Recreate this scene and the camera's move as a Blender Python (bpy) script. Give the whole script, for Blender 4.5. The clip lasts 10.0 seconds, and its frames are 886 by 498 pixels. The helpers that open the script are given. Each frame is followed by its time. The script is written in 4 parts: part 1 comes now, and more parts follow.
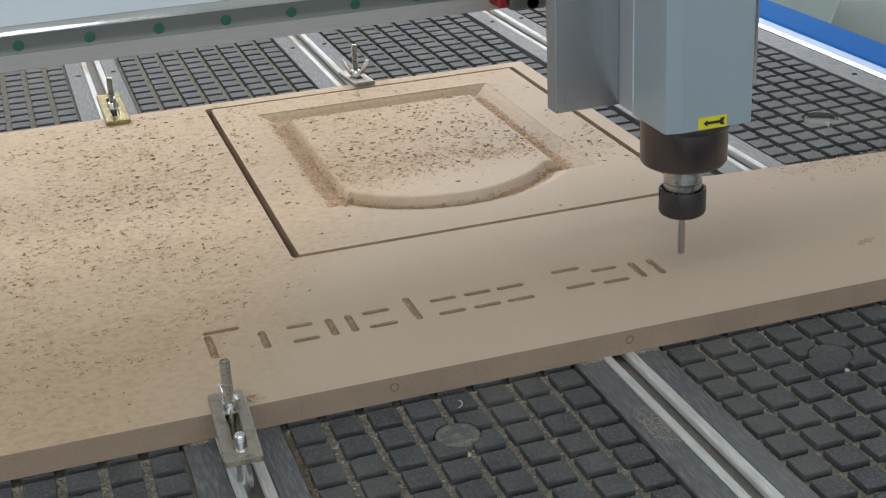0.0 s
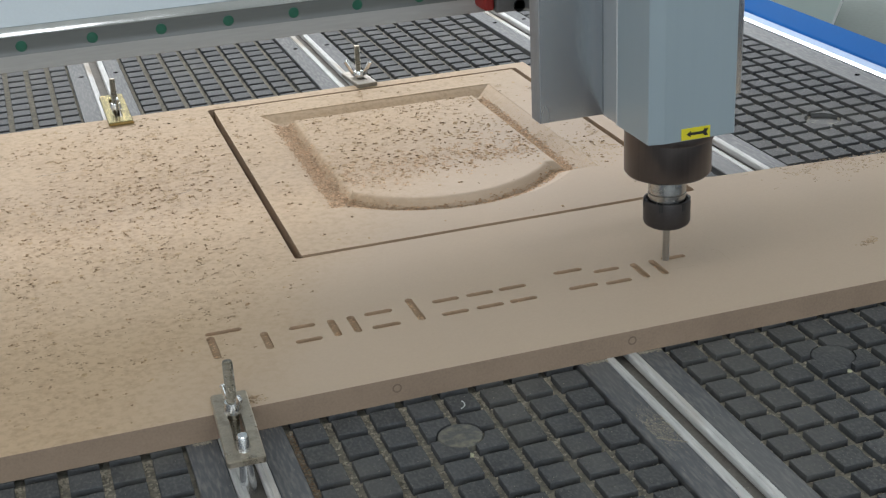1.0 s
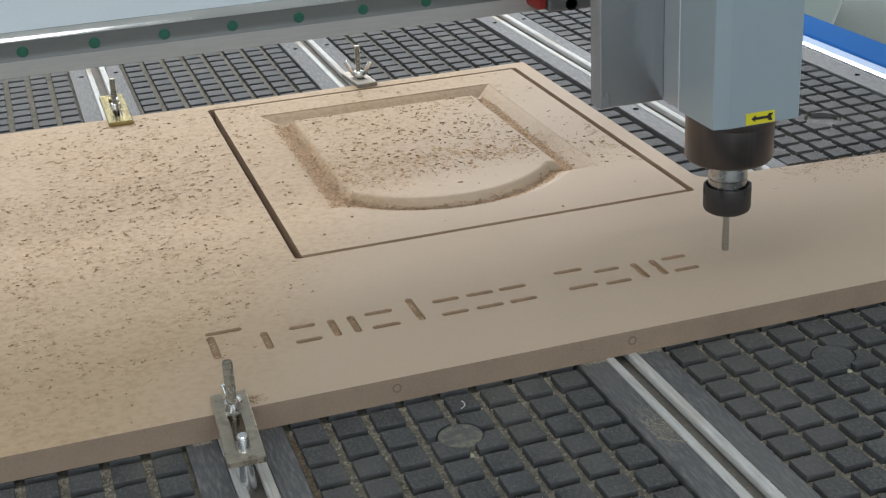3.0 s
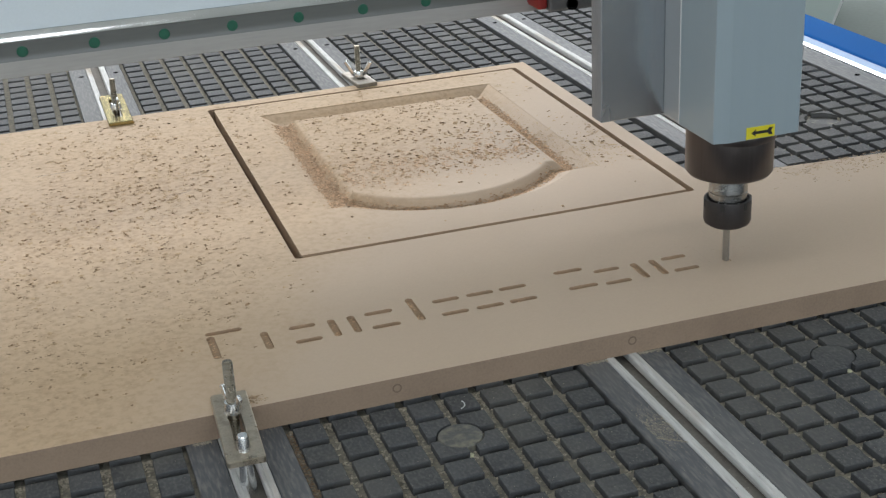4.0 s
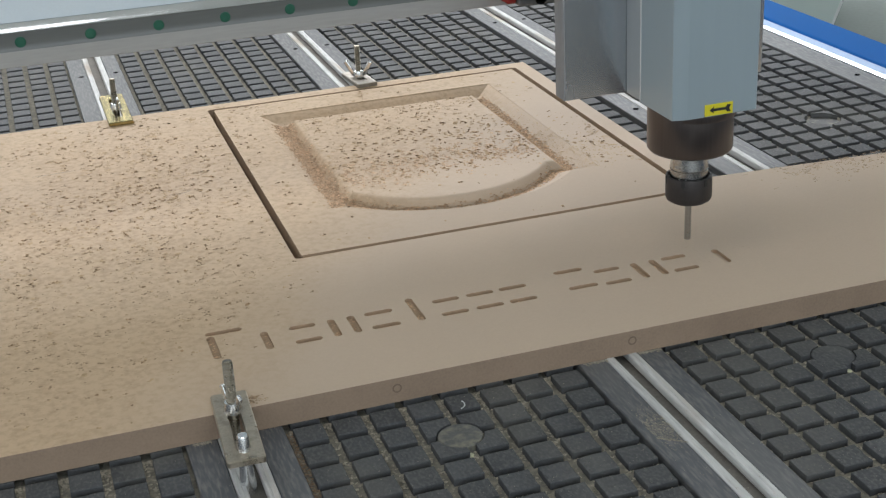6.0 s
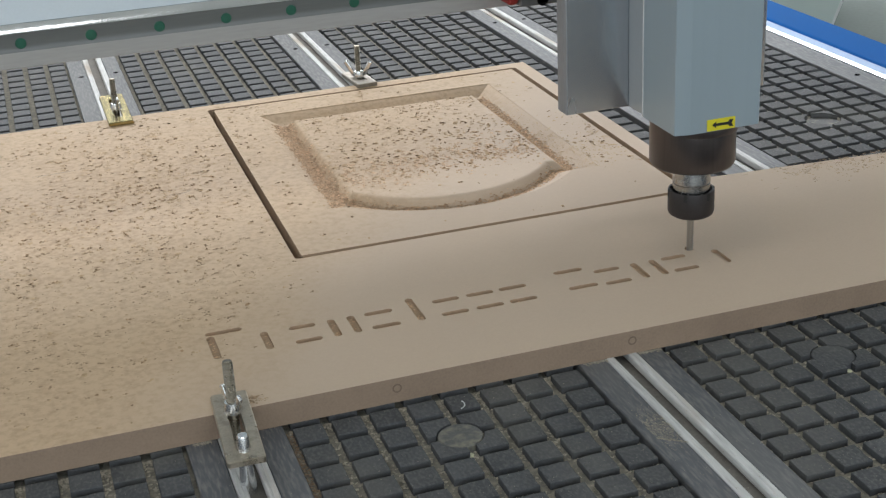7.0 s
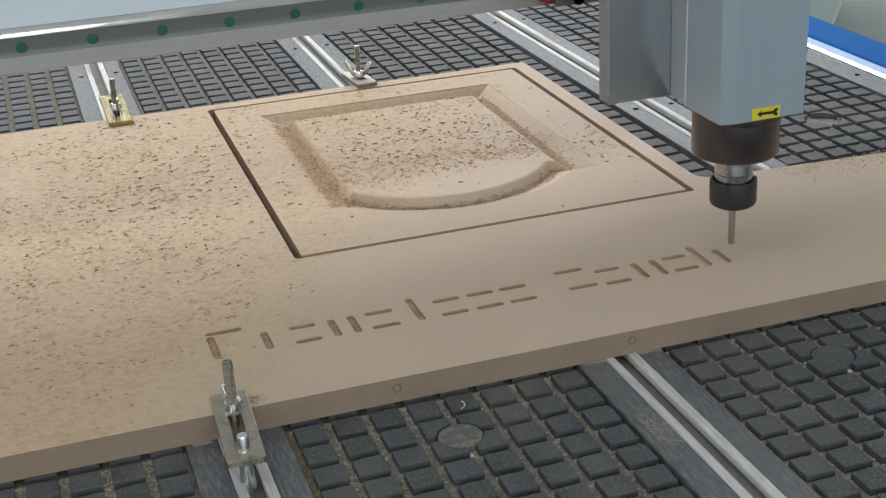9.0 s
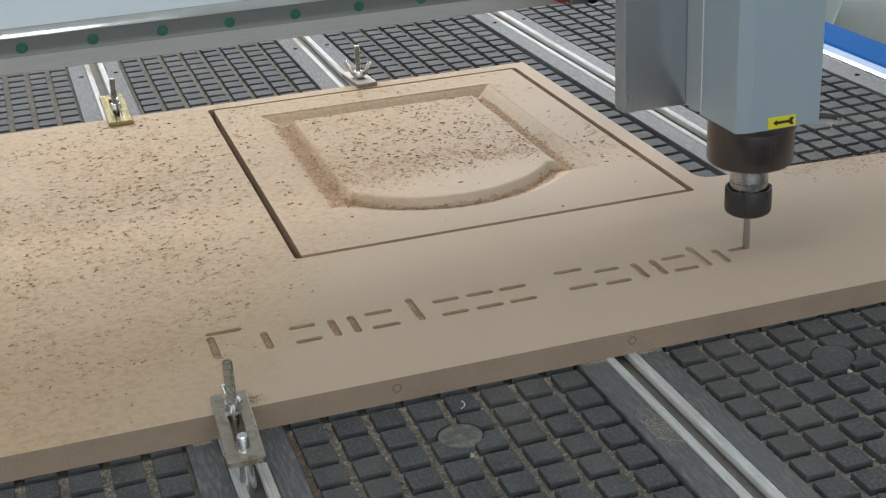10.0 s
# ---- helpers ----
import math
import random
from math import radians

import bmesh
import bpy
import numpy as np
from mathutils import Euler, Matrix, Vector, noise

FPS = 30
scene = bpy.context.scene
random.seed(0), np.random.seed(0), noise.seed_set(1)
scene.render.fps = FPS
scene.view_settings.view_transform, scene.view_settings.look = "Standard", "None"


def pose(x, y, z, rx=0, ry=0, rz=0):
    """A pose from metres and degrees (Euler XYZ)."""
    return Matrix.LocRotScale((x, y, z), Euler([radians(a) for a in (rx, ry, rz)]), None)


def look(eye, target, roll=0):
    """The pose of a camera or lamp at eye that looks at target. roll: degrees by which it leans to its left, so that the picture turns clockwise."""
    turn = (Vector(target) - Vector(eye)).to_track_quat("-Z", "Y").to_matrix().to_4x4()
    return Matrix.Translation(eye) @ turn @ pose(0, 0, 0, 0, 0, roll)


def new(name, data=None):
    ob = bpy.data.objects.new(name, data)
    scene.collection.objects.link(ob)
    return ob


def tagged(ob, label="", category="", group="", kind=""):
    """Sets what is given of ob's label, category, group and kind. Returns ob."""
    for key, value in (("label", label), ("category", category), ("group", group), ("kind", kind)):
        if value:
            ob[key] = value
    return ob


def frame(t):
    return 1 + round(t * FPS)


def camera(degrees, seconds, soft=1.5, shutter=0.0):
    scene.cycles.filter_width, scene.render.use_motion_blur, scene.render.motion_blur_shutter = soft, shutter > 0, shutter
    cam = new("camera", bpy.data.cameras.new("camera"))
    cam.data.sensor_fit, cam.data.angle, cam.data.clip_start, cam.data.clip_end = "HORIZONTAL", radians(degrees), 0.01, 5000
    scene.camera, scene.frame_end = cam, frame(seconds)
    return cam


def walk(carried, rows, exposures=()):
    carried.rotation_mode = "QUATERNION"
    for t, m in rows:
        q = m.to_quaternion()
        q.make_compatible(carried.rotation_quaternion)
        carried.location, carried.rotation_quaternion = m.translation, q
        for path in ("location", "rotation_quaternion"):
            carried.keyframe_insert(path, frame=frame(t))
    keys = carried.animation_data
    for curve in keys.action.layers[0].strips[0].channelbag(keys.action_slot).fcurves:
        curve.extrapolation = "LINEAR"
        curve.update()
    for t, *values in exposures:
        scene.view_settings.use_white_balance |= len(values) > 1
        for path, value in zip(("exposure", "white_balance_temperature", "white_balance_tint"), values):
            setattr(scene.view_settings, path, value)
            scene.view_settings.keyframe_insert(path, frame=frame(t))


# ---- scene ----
# The clip's camera: a fixed tripod shot that settles in its first second.
cam = camera(36.08, 10.0, soft=1.3)
AIM = pose(-0.1510, -0.8841, 0.5237, 0, 0, -17.4065) @ pose(0, 0, 0, 66.6887) @ pose(0, 0, 0, 0, 0, -3.0269)
walk(cam, [(0.0, AIM @ pose(0, 0, 0, -0.036, -0.1095)), (0.5, AIM @ pose(0, 0, 0, -0.014, -0.046)),
           (0.9, AIM), (1.5, AIM), (10.0, AIM)])
scene.view_settings.exposure = 0.0

# ---- light ----
world = bpy.data.worlds.new("world")
scene.world = world
world.use_nodes = True
sky = world.node_tree.nodes.new("ShaderNodeTexSky")
sky.sky_type, sky.sun_disc = "NISHITA", False
sky.sun_elevation, sky.sun_rotation = radians(35), radians(-40)
background = world.node_tree.nodes["Background"]
background.inputs["Strength"].default_value = 0.1
world.node_tree.links.new(sky.outputs[0], background.inputs[0])


def area(name, m, sx, sy, power, colour):
    data = bpy.data.lights.new(name, "AREA")
    data.shape, data.size, data.size_y, data.energy, data.color = "RECTANGLE", sx, sy, power, colour
    ob = new(name, data)
    ob.matrix_world = m
    return ob


FLOOR = -0.80
CEIL = 6.4
LAMPS = ((-0.67, -0.90), (-3.9, -0.90), (4.6, -0.90), (-2.6, 3.6), (0.6, 3.6), (3.8, 3.6))
# Assumed daylight: the north pair follows the glare, south and west are added fill.
area("assumed_daylight_north", look((4.9, 6.85, 1.75), (3.0, 0.0, 0.5)), 3.6, 2.2, 62, (0.96, 0.985, 1.0))
area("assumed_daylight_high", look((0.6, 6.85, 4.2), (0.1, 0.0, 0.0)), 8.0, 2.2, 580, (0.975, 0.985, 1.0))
area("fill_daylight_south", look((-1.0, -5.75, 2.0), (0.0, 0.0, 0.0)), 6.0, 2.4, 145, (0.90, 0.955, 1.0))
area("fill_daylight_west", look((-5.75, 1.5, 1.9), (0, 0.3, 0.0)), 6.0, 2.4, 44, (1.0, 0.96, 0.90))
# Overhead lamps are assumed; the first puts the highlight on the polished edge.
for lx, ly in LAMPS:
    area("assumed_lamp_light", look((lx, ly, CEIL - 0.14), (lx, ly + 0.001, 0)), 1.8, 0.7, 21 if ly < 0 else 12, (1.0, 0.99, 0.985))


# ---- materials ----
def material(name, base, rough=0.5, metal=0.0, var=0.15, scale=30.0, fine=300.0, bump=0.1, tint=None, rand=0.0, spots=None, brushed=None, coat=0.0, world=False, spec=0.5, patch=None, lit_dusty_tops=False, film=None, stain=None):
    """Base colour with two scales of variation, roughness wear and fine relief; object coordinates, in metres."""
    mat = bpy.data.materials.new(name)
    mat.use_nodes = True
    nt = mat.node_tree
    n, l = nt.nodes, nt.links
    bsdf = n["Principled BSDF"]
    bsdf.inputs["Metallic"].default_value = metal
    bsdf.inputs["Coat Weight"].default_value = coat
    bsdf.inputs["Specular IOR Level"].default_value = spec
    co = n.new("ShaderNodeTexCoord")
    mp = n.new("ShaderNodeMapping")
    if brushed:
        mp.inputs["Scale"].default_value = brushed
    if world:
        l.new(n.new("ShaderNodeNewGeometry").outputs["Position"], mp.inputs["Vector"])
    else:
        l.new(co.outputs["Object"], mp.inputs["Vector"])

    def noise_tex(s, detail=4.0):
        t = n.new("ShaderNodeTexNoise")
        t.inputs["Scale"].default_value, t.inputs["Detail"].default_value = s, detail
        l.new(mp.outputs[0], t.inputs["Vector"])
        return t

    big, small = noise_tex(scale), noise_tex(fine, 3.0)
    dark = tuple(c * (1 - var) for c in base)
    light = tint or tuple(min(1, c * (1 + var)) for c in base)
    ramp = n.new("ShaderNodeValToRGB")
    ramp.color_ramp.elements[0].position, ramp.color_ramp.elements[1].position = 0.3, 0.7
    ramp.color_ramp.elements[0].color, ramp.color_ramp.elements[1].color = (*dark, 1), (*light, 1)
    mixf = n.new("ShaderNodeMath")
    mixf.operation = "MULTIPLY_ADD"
    mixf.inputs[1].default_value, mixf.inputs[2].default_value = 0.45, 0.0
    l.new(small.outputs[0], mixf.inputs[0])
    addf = n.new("ShaderNodeMath")
    addf.operation = "MULTIPLY_ADD"
    addf.inputs[1].default_value = 0.55
    l.new(big.outputs[0], addf.inputs[0])
    l.new(mixf.outputs[0], addf.inputs[2])
    l.new(addf.outputs[0], ramp.inputs[0])
    col = ramp.outputs[0]
    if rand:
        info = n.new("ShaderNodeObjectInfo")
        geo = n.new("ShaderNodeNewGeometry")
        both = n.new("ShaderNodeMath")
        both.operation = "ADD"
        l.new(info.outputs["Random"], both.inputs[0])
        l.new(geo.outputs["Random Per Island"], both.inputs[1])
        fr = n.new("ShaderNodeMath")
        fr.operation = "FRACT"
        l.new(both.outputs[0], fr.inputs[0])
        mr = n.new("ShaderNodeMapRange")
        mr.inputs["To Min"].default_value, mr.inputs["To Max"].default_value = 1 - rand, 1 + rand
        l.new(fr.outputs[0], mr.inputs["Value"])
        mul = n.new("ShaderNodeVectorMath")
        mul.operation = "SCALE"
        l.new(col, mul.inputs[0])
        l.new(mr.outputs[0], mul.inputs["Scale"])
        col = mul.outputs[0]
    if spots:
        colour, s, lo, hi = spots
        sp = noise_tex(s, 6.0)
        r2 = n.new("ShaderNodeValToRGB")
        r2.color_ramp.elements[0].position, r2.color_ramp.elements[1].position = lo, hi
        r2.color_ramp.elements[0].color, r2.color_ramp.elements[1].color = (0, 0, 0, 1), (1, 1, 1, 1)
        l.new(sp.outputs[0], r2.inputs[0])
        mix = n.new("ShaderNodeMix")
        mix.data_type = "RGBA"
        amount = r2.outputs[0]
        if patch:
            # the dirt lies on one side of a ragged line across the piece
            edge0, edge1, slant = patch
            sep = n.new("ShaderNodeSeparateXYZ")
            l.new(co.outputs["Object"], sep.inputs[0])
            lean = n.new("ShaderNodeMath")
            lean.operation = "MULTIPLY_ADD"
            lean.inputs[1].default_value = slant
            l.new(sep.outputs["Y"], lean.inputs[0])
            l.new(sep.outputs["X"], lean.inputs[2])
            ragged = n.new("ShaderNodeMath")
            ragged.operation = "MULTIPLY_ADD"
            ragged.inputs[1].default_value = 0.16
            l.new(big.outputs[0], ragged.inputs[0])
            l.new(lean.outputs[0], ragged.inputs[2])
            span = n.new("ShaderNodeMapRange")
            span.interpolation_type = "SMOOTHSTEP"
            span.inputs["From Min"].default_value, span.inputs["From Max"].default_value = edge0, edge1
            span.inputs["To Min"].default_value, span.inputs["To Max"].default_value = 1.0, 0.06
            l.new(ragged.outputs[0], span.inputs["Value"])
            both_ = n.new("ShaderNodeMath")
            both_.operation = "MULTIPLY"
            l.new(amount, both_.inputs[0])
            l.new(span.outputs[0], both_.inputs[1])
            amount = both_.outputs[0]
        if lit_dusty_tops:
            # dust on faces that look up, also lightening tops against their shaded sides
            up = n.new("ShaderNodeSeparateXYZ")
            l.new(n.new("ShaderNodeNewGeometry").outputs["Normal"], up.inputs[0])
            on_tops = n.new("ShaderNodeMath")
            on_tops.operation, on_tops.use_clamp = "MULTIPLY", True
            l.new(amount, on_tops.inputs[0])
            l.new(up.outputs["Z"], on_tops.inputs[1])
            amount = on_tops.outputs[0]
        if film:
            # a thin coat of dust over the same stretch
            coat_ = n.new("ShaderNodeMix")
            coat_.data_type = "RGBA"
            part_ = n.new("ShaderNodeMath")
            part_.operation = "MULTIPLY"
            part_.inputs[1].default_value = film[1]
            l.new(span.outputs[0], part_.inputs[0])
            l.new(part_.outputs[0], coat_.inputs[0])
            l.new(col, coat_.inputs[6])
            coat_.inputs[7].default_value = (*film[0], 1)
            col = coat_.outputs[2]
        l.new(amount, mix.inputs[0])
        l.new(col, mix.inputs[6])
        mix.inputs[7].default_value = (*colour, 1)
        col = mix.outputs[2]
    if stain:
        # broad handling marks
        colour, s, lo, hi, most = stain
        st = noise_tex(s, 5.0)
        st.inputs["Distortion"].default_value = 0.6
        r3 = n.new("ShaderNodeMapRange")
        r3.interpolation_type = "SMOOTHSTEP"
        r3.inputs["From Min"].default_value, r3.inputs["From Max"].default_value = lo, hi
        r3.inputs["To Max"].default_value = most
        l.new(st.outputs[0], r3.inputs["Value"])
        sm = n.new("ShaderNodeMix")
        sm.data_type = "RGBA"
        l.new(r3.outputs[0], sm.inputs[0])
        if film:
            held = n.new("ShaderNodeMath")
            held.operation = "MULTIPLY"
            l.new(r3.outputs[0], held.inputs[0])
            l.new(span.outputs[0], held.inputs[1])
            l.new(held.outputs[0], sm.inputs[0])
        l.new(col, sm.inputs[6])
        sm.inputs[7].default_value = (*colour, 1)
        col = sm.outputs[2]
    l.new(col, bsdf.inputs["Base Color"])
    rr = n.new("ShaderNodeMapRange")
    rr.inputs["To Min"].default_value, rr.inputs["To Max"].default_value = max(0.03, rough - 0.12), min(1, rough + 0.12)
    l.new(big.outputs[0], rr.inputs["Value"])
    l.new(rr.outputs[0], bsdf.inputs["Roughness"])
    if bump:
        bp = n.new("ShaderNodeBump")
        bp.inputs["Strength"].default_value, bp.inputs["Distance"].default_value = bump, 0.001
        l.new(small.outputs[0], bp.inputs["Height"])
        l.new(bp.outputs[0], bsdf.inputs["Normal"])
    return mat


MDF = material("mdf_face", (0.580, 0.462, 0.352), 0.72, var=0.045, scale=9, fine=420, bump=0.06, spots=((0.46, 0.325, 0.205), 170, 0.42, 0.78), spec=0.36, patch=(0.0, 0.22, -0.75), film=((0.625, 0.45, 0.278), 0.68), stain=((0.50, 0.345, 0.21), 62.0, 0.54, 0.74, 0.30))
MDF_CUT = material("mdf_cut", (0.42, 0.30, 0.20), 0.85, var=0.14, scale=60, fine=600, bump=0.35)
# Sawn edge, its base darkened further as the side turned from the light.
MDF_EDGE_SHADED = material("mdf_edge_shaded", (0.330, 0.245, 0.180), 0.8, var=0.14, scale=25, fine=500, bump=0.25, spec=0.2, stain=((0.26, 0.19, 0.145), 18.0, 0.50, 0.72, 0.5))
CHIP = material("wood_chip", (0.40, 0.275, 0.168), 0.9, var=0.25, scale=40, fine=500, bump=0.1, rand=0.5, spec=0.1)
DUST = material("wood_dust", (0.56, 0.385, 0.25), 0.95, var=0.2, scale=80, fine=700, bump=0.4, rand=0.28, spec=0.1)
SPECK = material("dust_speck", (0.41, 0.30, 0.20), 0.95, var=0.18, scale=80, fine=700, bump=0.3, rand=0.3, spec=0.1)
FILM = material("dust_film", (0.49, 0.355, 0.22), 0.95, var=0.18, scale=80, fine=700, bump=0.3, rand=0.18, spec=0.1)
HAZE = material("fine_dust", (0.535, 0.40, 0.26), 0.95, var=0.12, scale=80, fine=700, bump=0.2, rand=0.10, spec=0.1)
GREYDUST = material("table_dust", (0.37, 0.335, 0.27), 0.95, var=0.18, scale=80, fine=700, bump=0.3, rand=0.30)
# Dark base carries the sides' shade; tops get dust plus painted brightness.
BLOCK = material("table_block", (0.086, 0.090, 0.096), 0.60, var=0.22, scale=60, fine=520, bump=0.32, rand=0.12, spots=((0.17, 0.17, 0.165), 420, 0.46, 0.84), brushed=(1, 0.6, 1), world=True, spec=0.10, lit_dusty_tops=True, stain=((0.16, 0.157, 0.145), 9.0, 0.47, 0.70, 0.45))
MARGIN = material("table_margin", (0.125, 0.131, 0.140), 0.48, var=0.26, scale=34, fine=420, bump=0.12, brushed=(1, 0.16, 1), spots=((0.25, 0.245, 0.23), 420, 0.47, 0.82), world=True, spec=0.15, stain=((0.17, 0.172, 0.172), 22.0, 0.46, 0.72, 0.5))
GROOVE = material("groove_floor", (0.20, 0.19, 0.160), 0.95, var=0.25, scale=60, fine=600, bump=0.9, spots=((0.30, 0.275, 0.225), 190, 0.42, 0.66), world=True, spec=0.1)
# Near-black for flat discs that paint the shade inside bolt holes.
HOLE_SHADE = material("bolt_recess", (0.012, 0.012, 0.013), 0.95, var=0.2, bump=0, spec=0.0)
CAP = material("port_cap", (0.115, 0.118, 0.115), 0.6, var=0.3, scale=90, fine=500, bump=0.35, spots=((0.26, 0.25, 0.19), 120, 0.46, 0.70), world=True)
ALU = material("aluminium", (0.62, 0.625, 0.62), 0.62, metal=0.12, var=0.28, scale=60, fine=500, bump=0.12, brushed=(1, 0.10, 1), spots=((0.34, 0.26, 0.18), 60, 0.53, 0.74), spec=0.2)
SLOT = material("slot_floor", (0.19, 0.175, 0.155), 0.8, var=0.3, scale=40, fine=400, bump=0.3)
STEEL = material("zinc_steel", (0.78, 0.79, 0.80), 0.24, metal=1.0, var=0.12, scale=120, fine=700, bump=0.10, spots=((0.45, 0.42, 0.38), 90, 0.62, 0.8))
WORN = material("worn_steel", (0.47, 0.415, 0.335), 0.30, metal=0.85, var=0.22, scale=60, fine=600, bump=0.15, spots=((0.22, 0.18, 0.14), 70, 0.55, 0.8))
ROD = material("dull_rod", (0.33, 0.30, 0.25), 0.27, metal=0.95, var=0.25, scale=90, fine=700, bump=0.15)
SHAFT = material("turned_steel", (0.46, 0.46, 0.46), 0.26, metal=1.0, var=0.12, scale=60, fine=500, bump=0.04)
RING = material("dark_ring", (0.20, 0.145, 0.105), 0.9, var=0.2, bump=0.1)
# Wide colour variation imitates dark and bright reflections on the plate.
BRASSY = material("yellow_zinc", (0.43, 0.36, 0.17), 0.22, metal=1.0, var=0.4, scale=60, fine=600, bump=0.1)
HOUSING = material("spindle_housing", (0.330, 0.402, 0.445), 0.40, metal=0.12, var=0.025, scale=14, fine=200, bump=0.015, brushed=(1, 1, 0.03))
HOUSING_SIDE = material("mount_block", (0.41, 0.45, 0.48), 0.40, metal=0.25, var=0.04, scale=18, fine=500, bump=0.03)
ZPLATE = material("brushed_plate", (0.58, 0.61, 0.65), 0.24, metal=0.85, var=0.06, scale=9, fine=500, bump=0.02, brushed=(1, 1, 0.15))
MILLED = material("milled_edge", (0.27, 0.28, 0.295), 0.6, metal=0.0, var=0.16, scale=50, fine=500, bump=0.1, brushed=(1, 1, 0.2))
SEAM = material("pale_seam", (0.60, 0.61, 0.61), 0.5, var=0.05, scale=20, bump=0.02)
DULLZINC = material("dull_zinc", (0.31, 0.285, 0.245), 0.48, metal=0.6, var=0.2, scale=60, fine=600, bump=0.15, spots=((0.20, 0.16, 0.12), 70, 0.52, 0.78))
BLACK = material("black_oxide", (0.125, 0.108, 0.106), 0.32, metal=0.8, var=0.14, scale=40, fine=500, bump=0.02, brushed=(1, 1, 0.03))
NUT = material("black_nut", (0.040, 0.035, 0.035), 0.46, metal=0.2, var=0.2, scale=90, fine=500, bump=0.06)
CARBIDE = material("carbide", (0.42, 0.41, 0.39), 0.32, metal=0.9, var=0.12, scale=200, fine=900, bump=0.1)
PALEBLUE = material("pale_blue_paint", (0.36, 0.50, 0.74), 0.5, var=0.06, scale=10, bump=0.03, spec=0.3)
BROWNDUST = material("brown_dust", (0.30, 0.215, 0.145), 0.95, var=0.25, scale=90, bump=0.3, rand=0.3, spec=0.1)
PALE = material("pale_sheet", (0.60, 0.69, 0.67), 0.5, var=0.06, scale=4, bump=0.02)
SMUDGE = material("pencil_grey", (0.36, 0.30, 0.24), 0.7, var=0.3, scale=300, bump=0.0, spec=0.2)
CRUMB = material("glue_crumb", (0.60, 0.60, 0.42), 0.7, var=0.2, scale=300, bump=0.1)
YELLOW = material("yellow_sticker", (0.75, 0.66, 0.03), 0.45, var=0.05, bump=0.02)
INK = material("black_print", (0.02, 0.02, 0.02), 0.6, var=0.1, bump=0)
PANEL = material("gantry_panel", (0.60, 0.67, 0.72), 0.38, var=0.04, scale=5, fine=500, bump=0.03)
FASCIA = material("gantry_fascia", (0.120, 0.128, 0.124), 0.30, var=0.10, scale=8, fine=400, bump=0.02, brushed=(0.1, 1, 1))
# Lighter than the fascia, to stand for the board and table mirrored low down.
LIP_REFLECTION = material("gantry_lip_reflection", (0.37, 0.36, 0.345), 0.48, var=0.10, scale=10, fine=400, bump=0.04, brushed=(0.1, 1, 1), spec=0.3)
CHAMFER = material("polished_chamfer", (0.72, 0.74, 0.76), 0.13, metal=1.0, var=0.06, scale=20, fine=500, bump=0.02)
GREEN = material("green_plug", (0.014, 0.105, 0.066), 0.35, var=0.15, scale=200, bump=0.05)
RED = material("red_bumper", (0.26, 0.018, 0.016), 0.5, var=0.12, scale=60, bump=0.05)
DARKMETAL = material("carriage_block", (0.16, 0.165, 0.175), 0.40, metal=0.4, var=0.12, scale=40, bump=0.05)
BLUE = material("blue_paint", (0.006, 0.112, 0.39), 0.75, var=0.08, scale=8, fine=400, bump=0.04, spec=0.05)
CONCRETE = material("workshop_floor", (0.160, 0.190, 0.178), 0.65, var=0.14, scale=1.2, fine=60, bump=0.05, spec=0.25)
WALLPAINT = material("wall_paint", (0.62, 0.63, 0.61), 0.8, var=0.05, scale=2, fine=120, bump=0.05)
WHITE = material("white_sheet", (0.72, 0.75, 0.76), 0.4, var=0.04, scale=4, bump=0.02)

# ---- mesh helpers ----
def part(name, bm, mat, parent=None, label="", smooth=False):
    me = bpy.data.meshes.new(name)
    bm.normal_update()
    bm.to_mesh(me)
    bm.free()
    for m in (mat if isinstance(mat, (list, tuple)) else [mat]):
        me.materials.append(m)
    if smooth:
        me.polygons.foreach_set("use_smooth", [True] * len(me.polygons))
        me.set_sharp_from_angle(angle=radians(38))
    ob = new(name, me)
    ob.parent = parent
    return tagged(ob, label=label)


def empty(name, m=Matrix()):
    ob = new(name)
    ob.empty_display_size = 0.02
    ob.matrix_world = m
    return ob


def box(bm, x0, x1, y0, y1, z0, z1, bevel=0.0, seg=2, m=Matrix()):
    made = bmesh.ops.create_cube(bm, size=1.0, matrix=m @ Matrix.Translation(((x0 + x1) / 2, (y0 + y1) / 2, (z0 + z1) / 2))
                                 @ Matrix.Diagonal((x1 - x0, y1 - y0, z1 - z0, 1)))
    if bevel:
        edges = list({e for v in made["verts"] for e in v.link_edges})
        bmesh.ops.bevel(bm, geom=edges, offset=bevel, segments=seg, affect="EDGES", profile=0.5)
    return bm


def lathe(bm, profile, seg=40, m=Matrix()):
    """Turn (radius, z) rows round the z axis; a radius of 0 closes the end."""
    rings = []
    for r, z in profile:
        if r <= 1e-6:
            rings.append([bm.verts.new(m @ Vector((0, 0, z)))])
        else:
            rings.append([bm.verts.new(m @ Vector((r * math.cos(2 * math.pi * i / seg), r * math.sin(2 * math.pi * i / seg), z))) for i in range(seg)])
    for a, b in zip(rings, rings[1:]):
        for i in range(seg):
            j = (i + 1) % seg
            quad = ([a[0]] if len(a) == 1 else [a[i], a[j]]) + ([b[0]] if len(b) == 1 else [b[j], b[i]])
            if len(quad) > 2:
                bm.faces.new(quad)
    return bm


def B():
    return bmesh.new()


